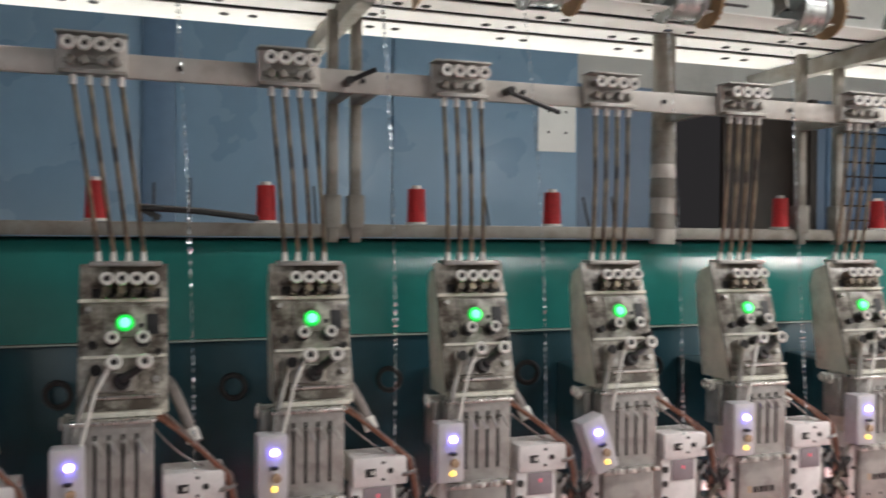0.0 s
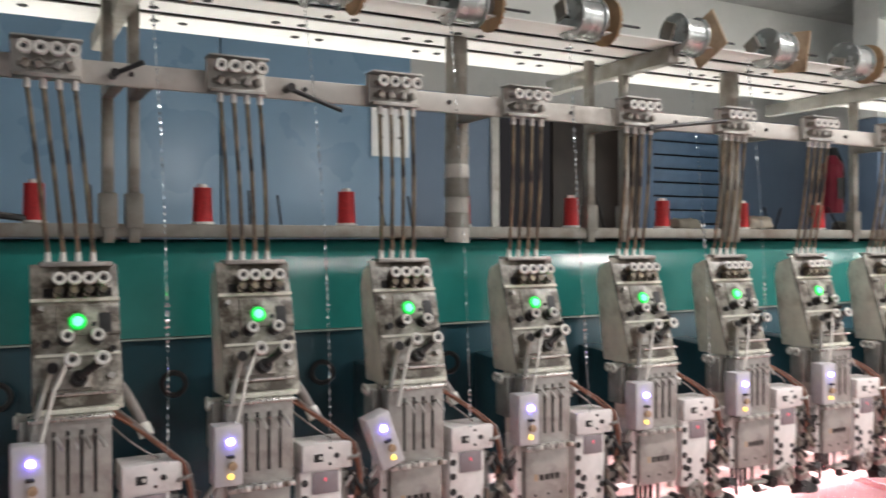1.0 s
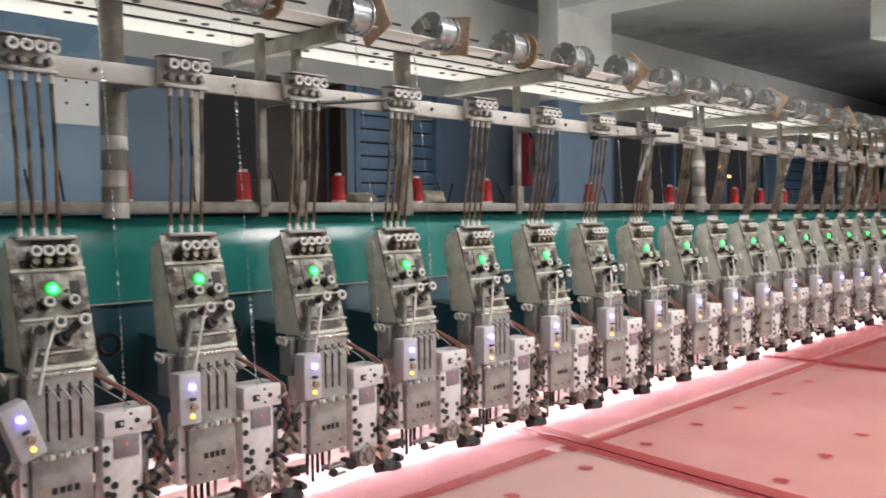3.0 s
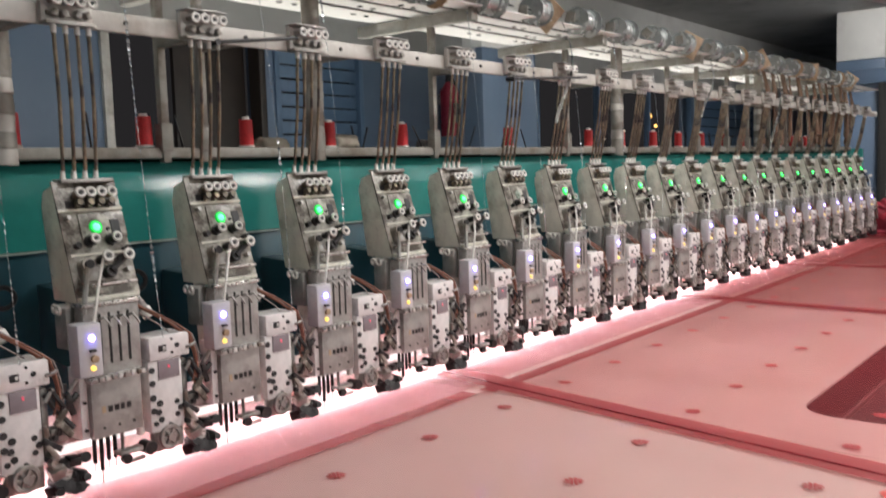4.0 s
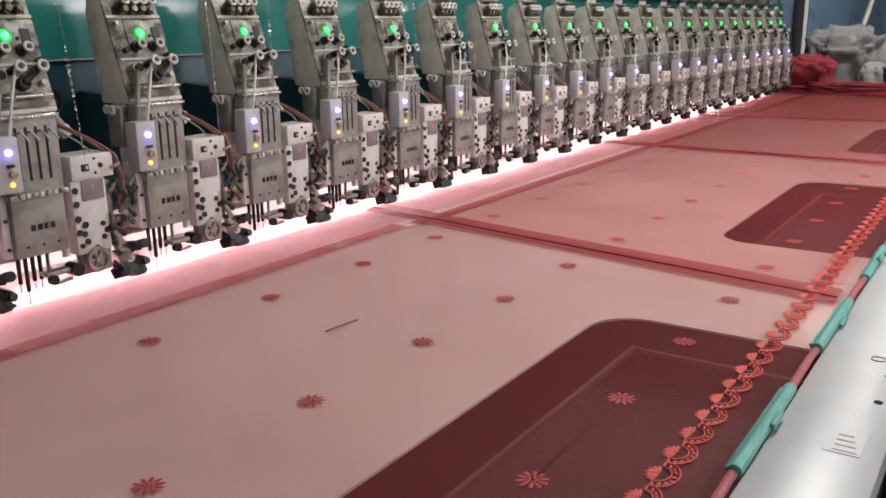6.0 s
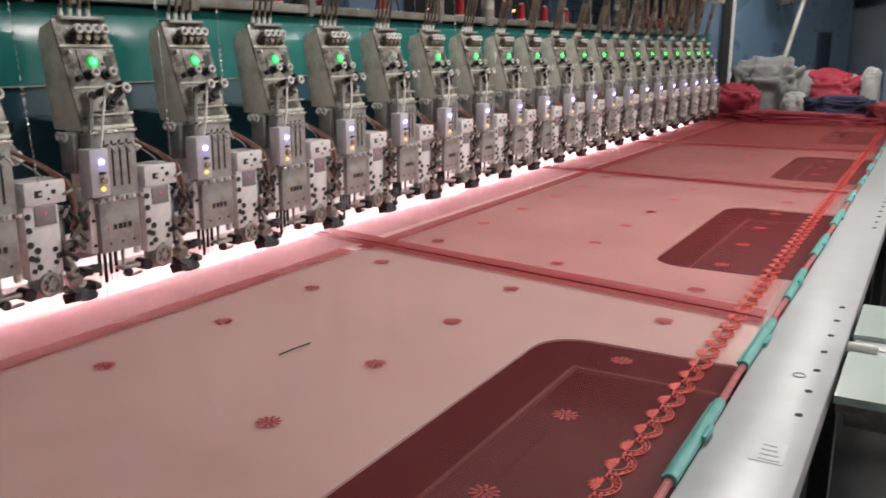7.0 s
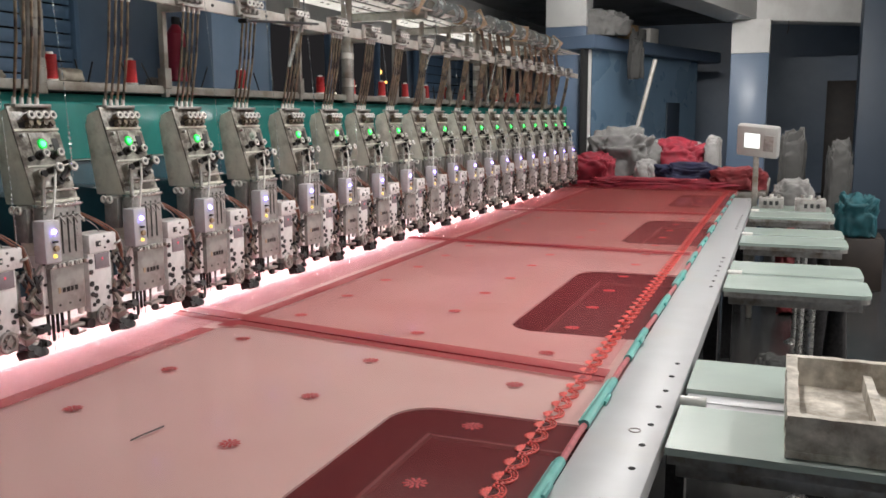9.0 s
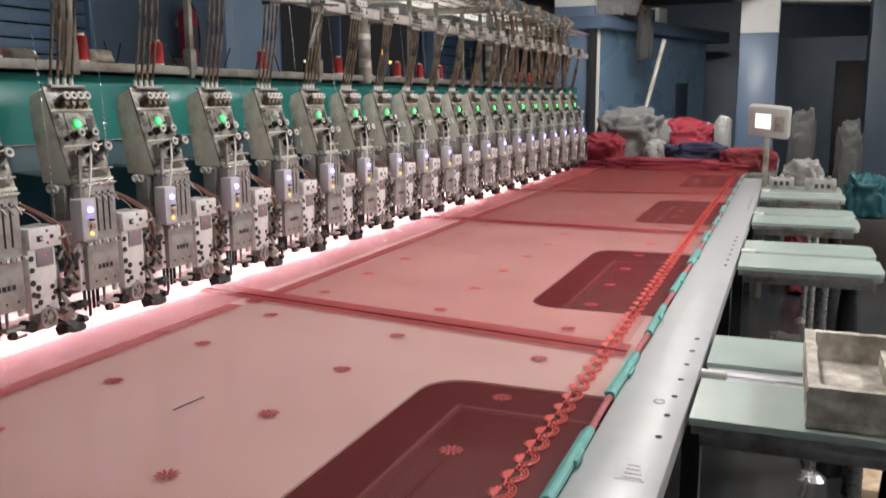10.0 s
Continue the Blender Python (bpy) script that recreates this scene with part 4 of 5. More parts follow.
    part("nozzle_pin", cyl(B(), (0.19, -0.09, 0.957), (0.19, -0.075, 0.957), 0.007, seg=10), STEEL, d)
    part("mount_arm", box(B(), 0.075, 0.135, -0.045, 0.20, 1.06, 1.12, 0.006), NAVY_BEAM, d, "dark mounting arm")
    for k in range(7):
        u, v = 0.004 * (k % 3), 0.006 * (k // 3) + 0.004 * rr.random()
        m = (WIRE, WIRE, WIRE_GREY, WIRE, WIRE, WIRE_GREY, WIRE)[k]
        sag = 0.02 * rr.random()
        part("wire", tube(B(), bend((0.045 + u, 0.03 - v, 1.300 - v), (0.105 + u, -0.055 - v, 1.262 - sag), (0.168 + u, -0.075 - v, 1.185 + v), 9), 0.0022, 6), m, d)
        part("wire", tube(B(), bend((0.168 + u, -0.075 - v, 1.185 + v), (0.186 + u, -0.10, 1.13), (0.166 + u + v, -0.088, 1.085 - v), 6), 0.0022, 6), m, d)
    part("wire", tube(B(), bend((0.05, -0.03, 1.27), (0.085, -0.10, 1.235), (0.13, -0.06, 1.206), 8), 0.0018, 6), WIRE_GREY, d)
    part("wire_tie", ring(B(), (0.17, -0.082, 1.17), (0.3, -0.2, -1), 0.013, 0.004, 12, 5), DULL_STEEL, d)
    return d


def build_guide():
    g = thing("thread_guide", "thread guide block with four dark tubes down to a head", "thread guide", "row of thread guides")
    part("backplate", box(B(), -0.107, 0.004, -0.046, -0.031, 1.884, 1.945, 0.002), RAIL, g)
    part("top_lip", box(B(), -0.108, 0.005, -0.075, -0.030, 1.943, 1.947, 0.001), DULL_STEEL, g)
    part("clip_bed", box(B(), -0.098, -0.005, -0.052, -0.046, 1.897, 1.906, 0.001), DULL_STEEL, g)
    part("lower_lip", box(B(), -0.105, 0.003, -0.062, -0.031, 1.879, 1.886, 0.001), DULL_STEEL, g)
    for k in range(4):
        x = -0.088 + 0.0255 * k
        kn = part("tension_knob", ring(cyl(B(), (x, -0.074, 1.926), (x, -0.078, 1.926), 0.009, seg=12), (x, -0.078, 1.926), (0, 1, 0), 0.0095, 0.0036, 14, 6), CERAMIC, g, "pale ring-faced knob")
        part("post", cyl(B(), (x, -0.046, 1.926), (x, -0.074, 1.926), 0.006, seg=8), DULL_STEEL, kn)
        part("screw", cyl(B(), (x, -0.078, 1.926), (x, -0.081, 1.926), 0.004, seg=8), BLACK, kn)
        part("clip", box(B(), -0.007, 0.007, -0.066, -0.046, -0.010, 0.006, 0.003, pose(x + 0.003 * (-1) ** k, 0, 1.903, 0, 25 * (-1) ** k, 0)), DULL_STEEL, g)
        part("ferrule", cyl(B(), (x + 0.006, -0.044, 1.862), (x + 0.006, -0.044, 1.881), 0.006, seg=10), CERAMIC, g)
        bx = -0.046 + 0.0255 * k
        part("guide_tube", tube(B(), [(x + 0.006, -0.044, 1.870), ((x + bx) / 2 + 0.004, -0.012, 1.72), (bx, 0.028, 1.580)], 0.0041, 8), BRASS_PIPE, g, "tarnished thread tube")
    return g


head, device, guide = build_head(), build_device(), build_guide()
dull = next(o for o in head.children if o.name == "status_lamp").data.copy()
dull.materials[0] = LED_OFF
for i in range(-1, 25):
    m = pose(P * i, 0, 0)
    hd = head if i == 0 else copy_thing(head, m)
    if i:
        copy_thing(device, m)
        copy_thing(guide, m)
    for o in hd.children:
        if i == 9 and o.name.startswith("lamp_bezel"):
            o.data = o.data.copy()
            o.data.materials[0] = LED_OFF
        if i == 9 and o.name.startswith("status_lamp"):
            o.data = dull
            hd["label"] = "cream embroidery head with unlit lamp on the teal beam"
        if i == 3 and o.name.startswith("sensor_box"):
            o.matrix_basis = pose(-0.095, -0.09, 1.2) @ pose(0, 0, 0, 0, -20) @ pose(0.080, 0.09, -1.205)

wl = thing("work_light", "bright white strip light under the row of heads", "lamp", at=(0, 0.125, 0.958))
part("housing", box(B(), -0.9, 8.1, 0.0, 0.05, 0.006, 0.03, 0.003), DULL_STEEL, wl)
# Unseen lip added to hide the strip's mirror image in the table.
part("front_lip", box(B(), -0.9, 8.1, -0.004, -0.001, -0.007, 0.028), DULL_STEEL, wl)
for k in range(26):
    part("diffuser", box(B(), -0.85 + k * 0.345, -0.53 + k * 0.345, 0.004, 0.046, 0.0, 0.006), WORK_LIGHT, wl)
for k in range(27):
    part("stay", box(B(), -0.86 + k * 0.33, -0.85 + k * 0.33, 0.02, 0.04, 0.03, 0.09), DULL_STEEL, wl)

# dark rods that stick out of the rail
for a, b in (((0.388, -0.05, 1.897), (0.435, -0.075, 1.918)), ((0.712, -0.045, 1.899), (0.818, -0.06, 1.861)), ((1.632, -0.06, 1.878), (1.863, -0.085, 1.906)), ((2.887, -0.06, 1.866), (3.354, -0.085, 1.898))):
    r = tagged(part("guide_rod", cyl(B(), a, b, 0.005, seg=8), BLACK), "thin black rod sticking out of the thread rail", "rod", "rods on the rail")
    part("rod_socket", cyl(B(), (a[0], -0.03, a[2]), (a[0], -0.065, a[2]), 0.008, seg=10), BLACK_METAL, r)

# scraps on the shelf


def heap(name, at, size, m, label, seed, category="cloth", lumps=1.0, sub=5, square=0.62):
    bm = B()
    bmesh.ops.create_icosphere(bm, subdivisions=sub, radius=1.0)
    o = Vector((seed * 3.7, seed * 1.3, seed * 2.1))
    for v in bm.verts:
        d = v.co.normalized()
        f = 1 + lumps * (0.24 * noise.noise(d * 1.6 + o) + 0.20 * noise.noise(d * 3.4 + o) - 0.26 * abs(noise.noise(d * 5 + o)) + 0.10 * abs(noise.noise(d * 9 + o)) - 0.07 * abs(noise.noise(d * 15 + o)))
        e = [math.copysign(abs(c) ** square, c) for c in d]
        v.co = Vector((e[0] * f * size[0], e[1] * f * size[1], max(-0.35, e[2]) * f * size[2]))
    lo = min(v.co.z for v in bm.verts)
    for v in bm.verts:
        v.co.z -= lo
    ob = part(name, bm, m, smooth=False)
    ob.data.shade_smooth()
    ob.matrix_world = pose(*at)
    return tagged(ob, label, category)


heap("cloth_scrap", (2.30, 0.22, 1.637), (0.07, 0.04, 0.03), CLOTHS["beige"], "crumpled beige thread scrap on the grey shelf", 3, sub=3)
heap("cloth_scrap", (2.03, 0.24, 1.637), (0.06, 0.03, 0.022), CLOTHS["beige"], "crumpled beige thread scrap on the grey shelf", 5, sub=3)
heap("cloth_scrap", (2.74, 0.22, 1.637), (0.05, 0.03, 0.02), CLOTHS["grey"], "crumpled grey scrap on the shelf", 6, sub=3)
tagged(part("black_cable", tube(B(), [(0.06, 0.2, 1.645), (0.02, 0.18, 1.665), (0.14, 0.17, 1.658), (0.26, 0.2, 1.645)], 0.007), BLACK), "loose black cable lying on the shelf", "cable")

# brown hanks hanging from the far end of the rail
rnd = random.Random(11)
for k in range(13):
    x = 5.75 + 0.17 * k + 0.05 * rnd.random()
    zt, w = 2.10, 0.010 + 0.016 * rnd.random()
    u, v = 0.03 * rnd.uniform(-1, 1), 0.03 * rnd.uniform(-1, 1)
    hk = B()
    for q in range(4):
        a = 0.008 * (q - 1.5)
        tube(hk, [(x + a * 0.4, 0.05, zt), (x + u + a, 0.03, zt - 0.12), (x - u + a * 1.8, 0.05 + v, 1.72), (x + a * 1.2, 0.05 + v, 1.645 + 0.03 * rnd.random())], w * 0.55, 6)
    hk = part("thread_hank", hk, HANK)
    tagged(hk, "brown thread hank hanging from the rack", "thread hank", "hanging hanks")

# ---- table under the net ----
table = thing("machine_table", "long white laminate table in sections with rounded openings", "table", at=(0, 0, 0))
CUTS = [(-1.18, -0.03), (0.84, 1.99), (2.765, 3.91), (4.80, 5.93), (6.80, 7.9)]
CROSS = [0.44, 2.48, 4.49, 6.42, 8.3]
SLANT = 0.0


def section(x0, x1, cut):
    """A table section whose front side has a rounded bay."""
    a, b, yb, r = cut[0], cut[1], -1.066, 0.10
    s0, s1 = SLANT, SLANT
    out = [(x0 + s0 + 0.001, -0.202), (x0 - s0 + 0.001, -1.515)]
    out += [(a, -1.515)]
    out += [(a + r - r * math.cos(t), yb - r + r * math.sin(t)) for t in [k * math.pi / 16 for k in range(9)]]
    out += [(b - r + r * math.sin(t), yb - r + r * math.cos(t)) for t in [k * math.pi / 16 for k in range(9)]]
    out += [(b, -1.515), (x1 - s1 - 0.001, -1.515), (x1 + s1 - 0.001, -0.202)]
    return slab(B(), out, ZT - 0.009, ZT - 0.004)


for k in range(1, len(CROSS)):
    part("table_panel", section(CROSS[k - 1], CROSS[k], CUTS[k]), TABLE, table, "white laminate panel with a rounded bay", smooth=False)
    part("throat_panel", box(B(), CROSS[k - 1] + 0.001, CROSS[k] - 0.001, -0.200, 0.36, ZT - 0.009, ZT - 0.004), THROAT, table)
part("table_panel", section(-1.6, CROSS[0], CUTS[0]), TABLE, table, smooth=False)
part("throat_panel", box(B(), -1.5, CROSS[0] - 0.001, -0.200, 0.36, ZT - 0.009, ZT - 0.004), THROAT, table)
# Added white panel that catches the work light to fill the glow.
part("back_panel", box(B(), -1.5, 8.3, 0.352, 0.358, ZT - 0.004, 1.0), TABLE, table, "white upright panel added to catch the work light")
part("joint_board", box(B(), -1.6, 8.3, -0.26, -0.14, ZT - 0.03, ZT - 0.0095), JOINT, table, "darker joint board")
for x in CROSS:
    part("joint_board", box(B(), -0.1, 0.1, -1.4, 0.1, -0.012, 0.0, 0, pose(x + 0.0, -0.0, ZT - 0.0115, 0, 0, -math.degrees(math.atan(2 * SLANT / 1.27)))), JOINT, table, "darker joint board")
for k in range(11):
    for y in (-0.75, -0.3):
        part("trestle_leg", box(B(), -1.4 + k * 0.95, -1.35 + k * 0.95, y, y + 0.05, 0, ZT - 0.05), SHELF, table)
# Added black sheet that paints the shade under the bays.
part("under_tray", box(B(), -1.6, 8.3, -1.50, -0.80, 0.70, 0.715), HOLE, table, "black sheet standing in for the shade below the bays")
for a, b in CUTS:
    part("bay_rim", box(B(), a + 0.09, b - 0.07, -1.160, -1.151, ZT - 0.050, ZT - 0.040), RIM, table, "thin rim under the bay")
    part("bay_rim", box(B(), b - 0.084, b - 0.075, -1.50, -1.165, ZT - 0.050, ZT - 0.040), RIM, table)

net = thing("red_net", "sheer red net fabric stretched over the white table, embroidered", "fabric", at=(0, 0, ZT))
bm = B()
xs, ys = np.linspace(-1.6, 8.9, 106), np.linspace(-1.51, 0.34, 26)
grid = [[bm.verts.new((x, y, 0.0012 * noise.noise((x * 3, y * 3, 0)) + (0.03 * max(0, x - 7.6) * (1 + noise.noise((x * 4, y * 4, 3)))))) for y in ys] for x in xs]
for i in range(len(xs) - 1):
    for j in range(len(ys) - 1):
        bm.faces.new((grid[i][j], grid[i + 1][j], grid[i + 1][j + 1], grid[i][j + 1]))
part("net_sheet", bm, NET, net, "sheer red net")
for x0, x1, shift in ((-1.6, 2.42, 0.031), (2.46, 8.6, 0.0)):
    # the long seam steps aside where two lengths of net meet
    bm = B()
    rows = [[bm.verts.new((x, y + shift, 0.0035 + 0.0006 * noise.noise((x * 2, y * 9, 7)))) for y in (-0.247, -0.218, -0.189)] for x in np.linspace(x0, x1, 40)]
    for a, b in zip(rows, rows[1:]):
        for j in range(2):
            bm.faces.new((a[j], a[j + 1], b[j + 1], b[j]))
    part("net_overlap", bm, NET_DENSE, net, "doubled net seam")
bm = B()
rows = [[bm.verts.new((x, y, 0.0022 + 0.0008 * noise.noise((x * 4, y * 9, 2)))) for y in (-0.155, -0.09, -0.01, 0.04 + 0.03 * noise.noise((x * 5, 0, 4)))] for x in np.linspace(-1.6, 8.6, 120)]
for a, b in zip(rows, rows[1:]):
    for j in range(3):
        bm.faces.new((a[j], a[j + 1], b[j + 1], b[j]))
part("net_layer", bm, NET_FINE, net, "extra layer of sheer red net that deepens the colour")
# Thin layer added to give the middle section its pinker grazing look.
bm = B()
rows = [[bm.verts.new((2.606 - 0.167 * (0.06 - y) + (1.975 + 0.099 * (0.06 - y)) * t, y, 0.0022 + 0.0004 * noise.noise((t * 5, y * 3, 9)))) for y in np.linspace(-1.46, -0.26, 9)] for t in np.linspace(0, 1, 20)]
for a, b in zip(rows, rows[1:]):
    for j in range(8):
        bm.faces.new((a[j], a[j + 1], b[j + 1], b[j]))
part("net_layer", bm, NET_THIN, net, "extra layer of sheer red net that deepens the colour")
for x0 in (4.55, 6.3):
    # doubled net added over the far sections, for the grazing view's deeper red
    bm = B()
    rows = [[bm.verts.new((x, y, 0.0055 + 0.001 * (x0 > 5) + 0.002 * noise.noise((x * 2, y * 3, x0)))) for y in np.linspace(-1.50, 0.05, 12)] for x in np.linspace(x0, 8.4, 24)]
    for a, b in zip(rows, rows[1:]):
        for j in range(11):
            bm.faces.new((a[j], a[j + 1], b[j + 1], b[j]))
    part("net_layer", bm, NET, net, "extra layer of sheer red net that deepens the colour")
for xa, xb in ((2.606, 2.350), (4.585, 4.480), (6.15, 6.33)):
    # an overlap of two lengths of net, with a rolled edge
    bm = B()
    w = 0.062
    rows = [[bm.verts.new((xa + (xb - xa) * t + d * w, 0.06 - 1.53 * t, 0.003 + 0.0008 * math.sin(9 * t + d))) for d in (-1, -0.3, 0.4, 1)] for t in [k / 16 for k in range(17)]]
    for a, b in zip(rows, rows[1:]):
        for j in range(3):
            bm.faces.new((a[j], a[j + 1], b[j + 1], b[j]))
    part("net_overlap", bm, NET_DENSE, net, "doubled net seam")
    part("rolled_edge", tube(B(), [(xa + (xb - xa) * t - 0.016, 0.06 - 1.53 * t, 0.004) for t in [k / 16 for k in range(17)]], 0.0026, 6), SEAM, net)


def flower_mesh():
    bm = B()
    for k in range(10):
        t = k * math.pi / 5
        bmesh.ops.create_uvsphere(bm, u_segments=8, v_segments=4, radius=1.0, matrix=pose(0.0165 * math.cos(t), 0.0165 * math.sin(t), 0.0, 0, 0, math.degrees(t)) @ Matrix.Diagonal((0.0084, 0.0038, 0.0009, 1)))
    for k in range(5):
        t = k * 2 * math.pi / 5 + 0.3
        bmesh.ops.create_uvsphere(bm, u_segments=6, v_segments=4, radius=1.0, matrix=pose(0.006 * math.cos(t), 0.006 * math.sin(t), 0.0) @ Matrix.Diagonal((0.0042, 0.0036, 0.001, 1)))
    return mesh_of("stitched_flower", bm, STITCH)


fm = flower_mesh()
for x0, y, step in ((1.673, -0.363, 0.340), (1.620, -0.833, 0.328), (1.576, -1.268, 0.315)):
    for k in range(-8, 20):
        f = new("stitched_flower", fm)
        f.parent, f.matrix_basis = net, pose(x0 + step * k, y, 0.0008, 0, 0, 17 * k)


def scallop_mesh(w):
    """One repeat of the lace: a paisley leaf over a bowl of beads."""
    bm = B()
    for r0, th in ((0.52, 0.0021), (0.30, 0.0018)):
        tube(bm, [(-w * r0 * math.cos(t), -w * (r0 + 0.05) * math.sin(t) - 0.012, 0.001) for t in [k * math.pi / 10 for k in range(11)]], th, 5)
    for k in range(9):
        t = math.pi * k / 8
        bmesh.ops.create_uvsphere(bm, u_segments=6, v_segments=4, radius=1.0,
                                  matrix=pose(-w * 0.41 * math.cos(t), -w * 0.46 * math.sin(t) - 0.012, 0.001, 0, 0, 90 - math.degrees(t)) @ Matrix.Diagonal((0.0036, 0.0060, 0.0016, 1)))
    for k in range(7):
        # a fan of petals above each bowl
        t = math.radians(-75 + 25 * k)
        r = 0.016 - 0.004 * abs(k - 3) / 3
        bmesh.ops.create_uvsphere(bm, u_segments=7, v_segments=4, radius=1.0,
                                  matrix=pose(r * math.sin(t), -0.012 + r * math.cos(t), 0.001, 0, 0, 90 - math.degrees(t)) @ Matrix.Diagonal((0.0125, 0.0042, 0.0012, 1)))
    for k in range(3):
        bmesh.ops.create_uvsphere(bm, u_segments=6, v_segments=4, radius=1.0, matrix=pose(0, 0.006 - 0.007 * k, 0.001) @ Matrix.Diagonal((0.0075 - 0.001 * k, 0.0030, 0.0018, 1)))
    for v in bm.verts:
        v.co.y *= 0.70
    return mesh_of("lace_scallop", bm, LACE)


SW = 0.073
sm = scallop_mesh(SW)
for k in range(-20, 104):
    s = new("lace_scallop", sm)
    s.parent, s.matrix_basis = net, pose(1.0 + SW * k, -1.400, 0.002, 0, 0, 3 * math.sin(k * 1.7))
tagged(part("thread_scrap", tube(B(), [(1.555, -0.634, ZT + 0.003), (1.590, -0.638, ZT + 0.004), (1.62, -0.642, ZT + 0.004), (1.648, -0.643, ZT + 0.003)], 0.0018, 6), BLACK_METAL), "dark scrap of thread lying on the net", "thread")

# clamp rod with teal clips along the net's front edge
rod = thing("clamp_rod", "pink wrapped clamp rod with teal clips along the net edge", "clamp rod", at=(0, -1.499, ZT + 0.010))
part("rod", tube(B(), [(-1.6 + 0.1 * k, 0.002 * math.sin(k * 1.3), 0.001 * math.sin(k)) for k in range(96)], 0.0072, 8), ROD, rod)
clip = B()
cyl(clip, (-0.165, 0, 0.002), (0.165, 0, 0.002), 0.0108, seg=12)
box(clip, -0.16, 0.16, 0.004, 0.015, -0.004, 0.004, 0.002)
box(clip, -0.01, 0.05, -0.016, -0.008, 0.0, 0.012, 0.002)
clip = mesh_of("teal_clip", clip, TEAL_CLIP)
for k in range(-6, 12):
    c = new("teal_clip", clip)
    c.parent, c.matrix_basis = rod, pose(1.575 + 0.545 * k, 0.001 * math.sin(k * 3), 0, 25 * math.sin(k * 2.0), 0, 0.5 * math.sin(k * 4))

# ---- front rail and side tables ----
fr = thing("front_rail", "long brushed aluminium front rail with bolt holes", "rail", at=(0, -1.584, ZT + 0.005))
part("rail_top", box(B(), -1.6, 7.6, -0.079, 0.076, -0.045, 0.0, 0.003), ALU, fr)
for g in range(-1, 5):
    for k in range(7):
        x = 1.772 + 1.88 * g + 0.1245 * k
        if x < 7.5:
            b = part("bolt_hole", ring(cyl(B(), (x, -0.045, 0.0), (x, -0.045, 0.0012), 0.0056, seg=12), (x, -0.045, 0.0006), (0, 0, 1), 0.0062, 0.0012, 14, 4), HOLE, fr)
tag = part("printed_tag", box(B(), 1.555, 1.635, -0.050, 0.0, 0.0004, 0.0012), ALU, fr, "faded printed sticker")
for k in range(4):
    part("tag_line", box(B(), 1.562 + 0.018 * k, 1.566 + 0.018 * k, -0.045 + 0.004 * k, -0.012, 0.0012, 0.0016), WIRE_GREY, tag)
part("round_mark", ring(B(), (1.975, -0.018, 0.0006), (0, 0, 1), 0.012, 0.0015, 16, 4), WIRE_GREY, fr, "round stamped mark")
# Legs coloured black to keep the shade under the rail unbroken.
for k in range(7):
    part("rail_leg", box(B(), -1.2 + k * 1.4, -1.12 + k * 1.4, -0.03, 0.03, -(ZT + 0.005), -0.045), BLACK_METAL, fr)


def leaf(bm, x0, x1, y0, y1, z0, z1, r):
    """A board with rounded outer corners."""
    out = [(x1, y1), (x0, y1)]
    out += [(x0 + r - r * math.cos(t), y0 + r - r * math.sin(t)) for t in [k * math.pi / 12 for k in range(7)]]
    out += [(x1 - r + r * math.sin(t), y0 + r - r * math.cos(t)) for t in [k * math.pi / 12 for k in range(7)]]
    return slab(bm, out, z0, z1)


for a, b, c, d in ((-1.2, -0.92, -0.78, -0.5), (0.15, 0.42, 0.57, 0.85), (1.915, 2.195, 2.325, 2.60), (3.68, 4.00, 4.05, 4.36), (4.98, 5.30, 5.36, 5.68), (6.28, 6.62, 6.70, 7.10)):
    if a < 1.5:
        continue
    s = thing("side_table", "pale mint side table of two boards on steel legs", "table", "side tables", (0, -1.672, ZT))
    for p, q in ((a, b), (c, d)):
        bd = part("board", leaf(B(), p, q, -0.53, 0.0, -0.016, 0.0, 0.05), MINT, s, "pale mint laminate board", smooth=False)
        part("edge_band", leaf(B(), p + 0.004, q - 0.004, -0.526, -0.004, -0.036, -0.016, 0.05), DULL_STEEL, bd, smooth=False)
    mid = (b + c) / 2
    for p, q in ((b + 0.002, mid - 0.004), (mid + 0.004, c - 0.002)):
        part("steel_strip", box(B(), p, q, -0.52, -0.005, -0.030, -0.010, 0.003), ALU, s, "bare steel strip between the boards")
    part("centre_bar", box(B(), b + 0.005, c - 0.005, -0.50, -0.01, -0.060, -0.034, 0.004), BLACK_METAL, s)
    part("apron", box(B(), a + 0.02, a + 0.045, -0.50, -0.02, -0.068, -0.037, 0.004), DULL_STEEL, s, "steel apron rail")
    part("apron", box(B(), d - 0.045, d - 0.02, -0.50, -0.02, -0.068, -0.037, 0.004), DULL_STEEL, s)
    part("cross_tube", cyl(B(), (a + 0.045, -0.34, -0.062), (d - 0.045, -0.34, -0.062), 0.012, seg=10), BLACK_METAL, s)
    lg = part("leg", cyl(B(), (mid - 0.30, -0.32, -ZT + 0.03), (mid - 0.30, -0.32, -0.06), 0.019, seg=14), STEEL, s, "bright steel tube leg")
    part("foot_pad", cyl(B(), (mid - 0.30, -0.32, -ZT), (mid - 0.30, -0.32, -ZT + 0.03), 0.062, 0.024, 18), STEEL, lg)
    part("leg", cyl(B(), (mid - 0.19, -0.42, -ZT), (mid - 0.19, -0.42, -0.06), 0.085, 0.030, 16), BLACK_METAL, s, "dark tapered pedestal leg")
    part("clamp_pin", cyl(B(), (b + 0.03, 0.004, 0.002), (b + 0.03, -0.055, 0.002), 0.011, seg=12), CERAMIC, s)

tray = thing("plaster_tray", "worn stained white box tray with compartments on a side table", "tray", at=(1.935, -1.897, ZT))
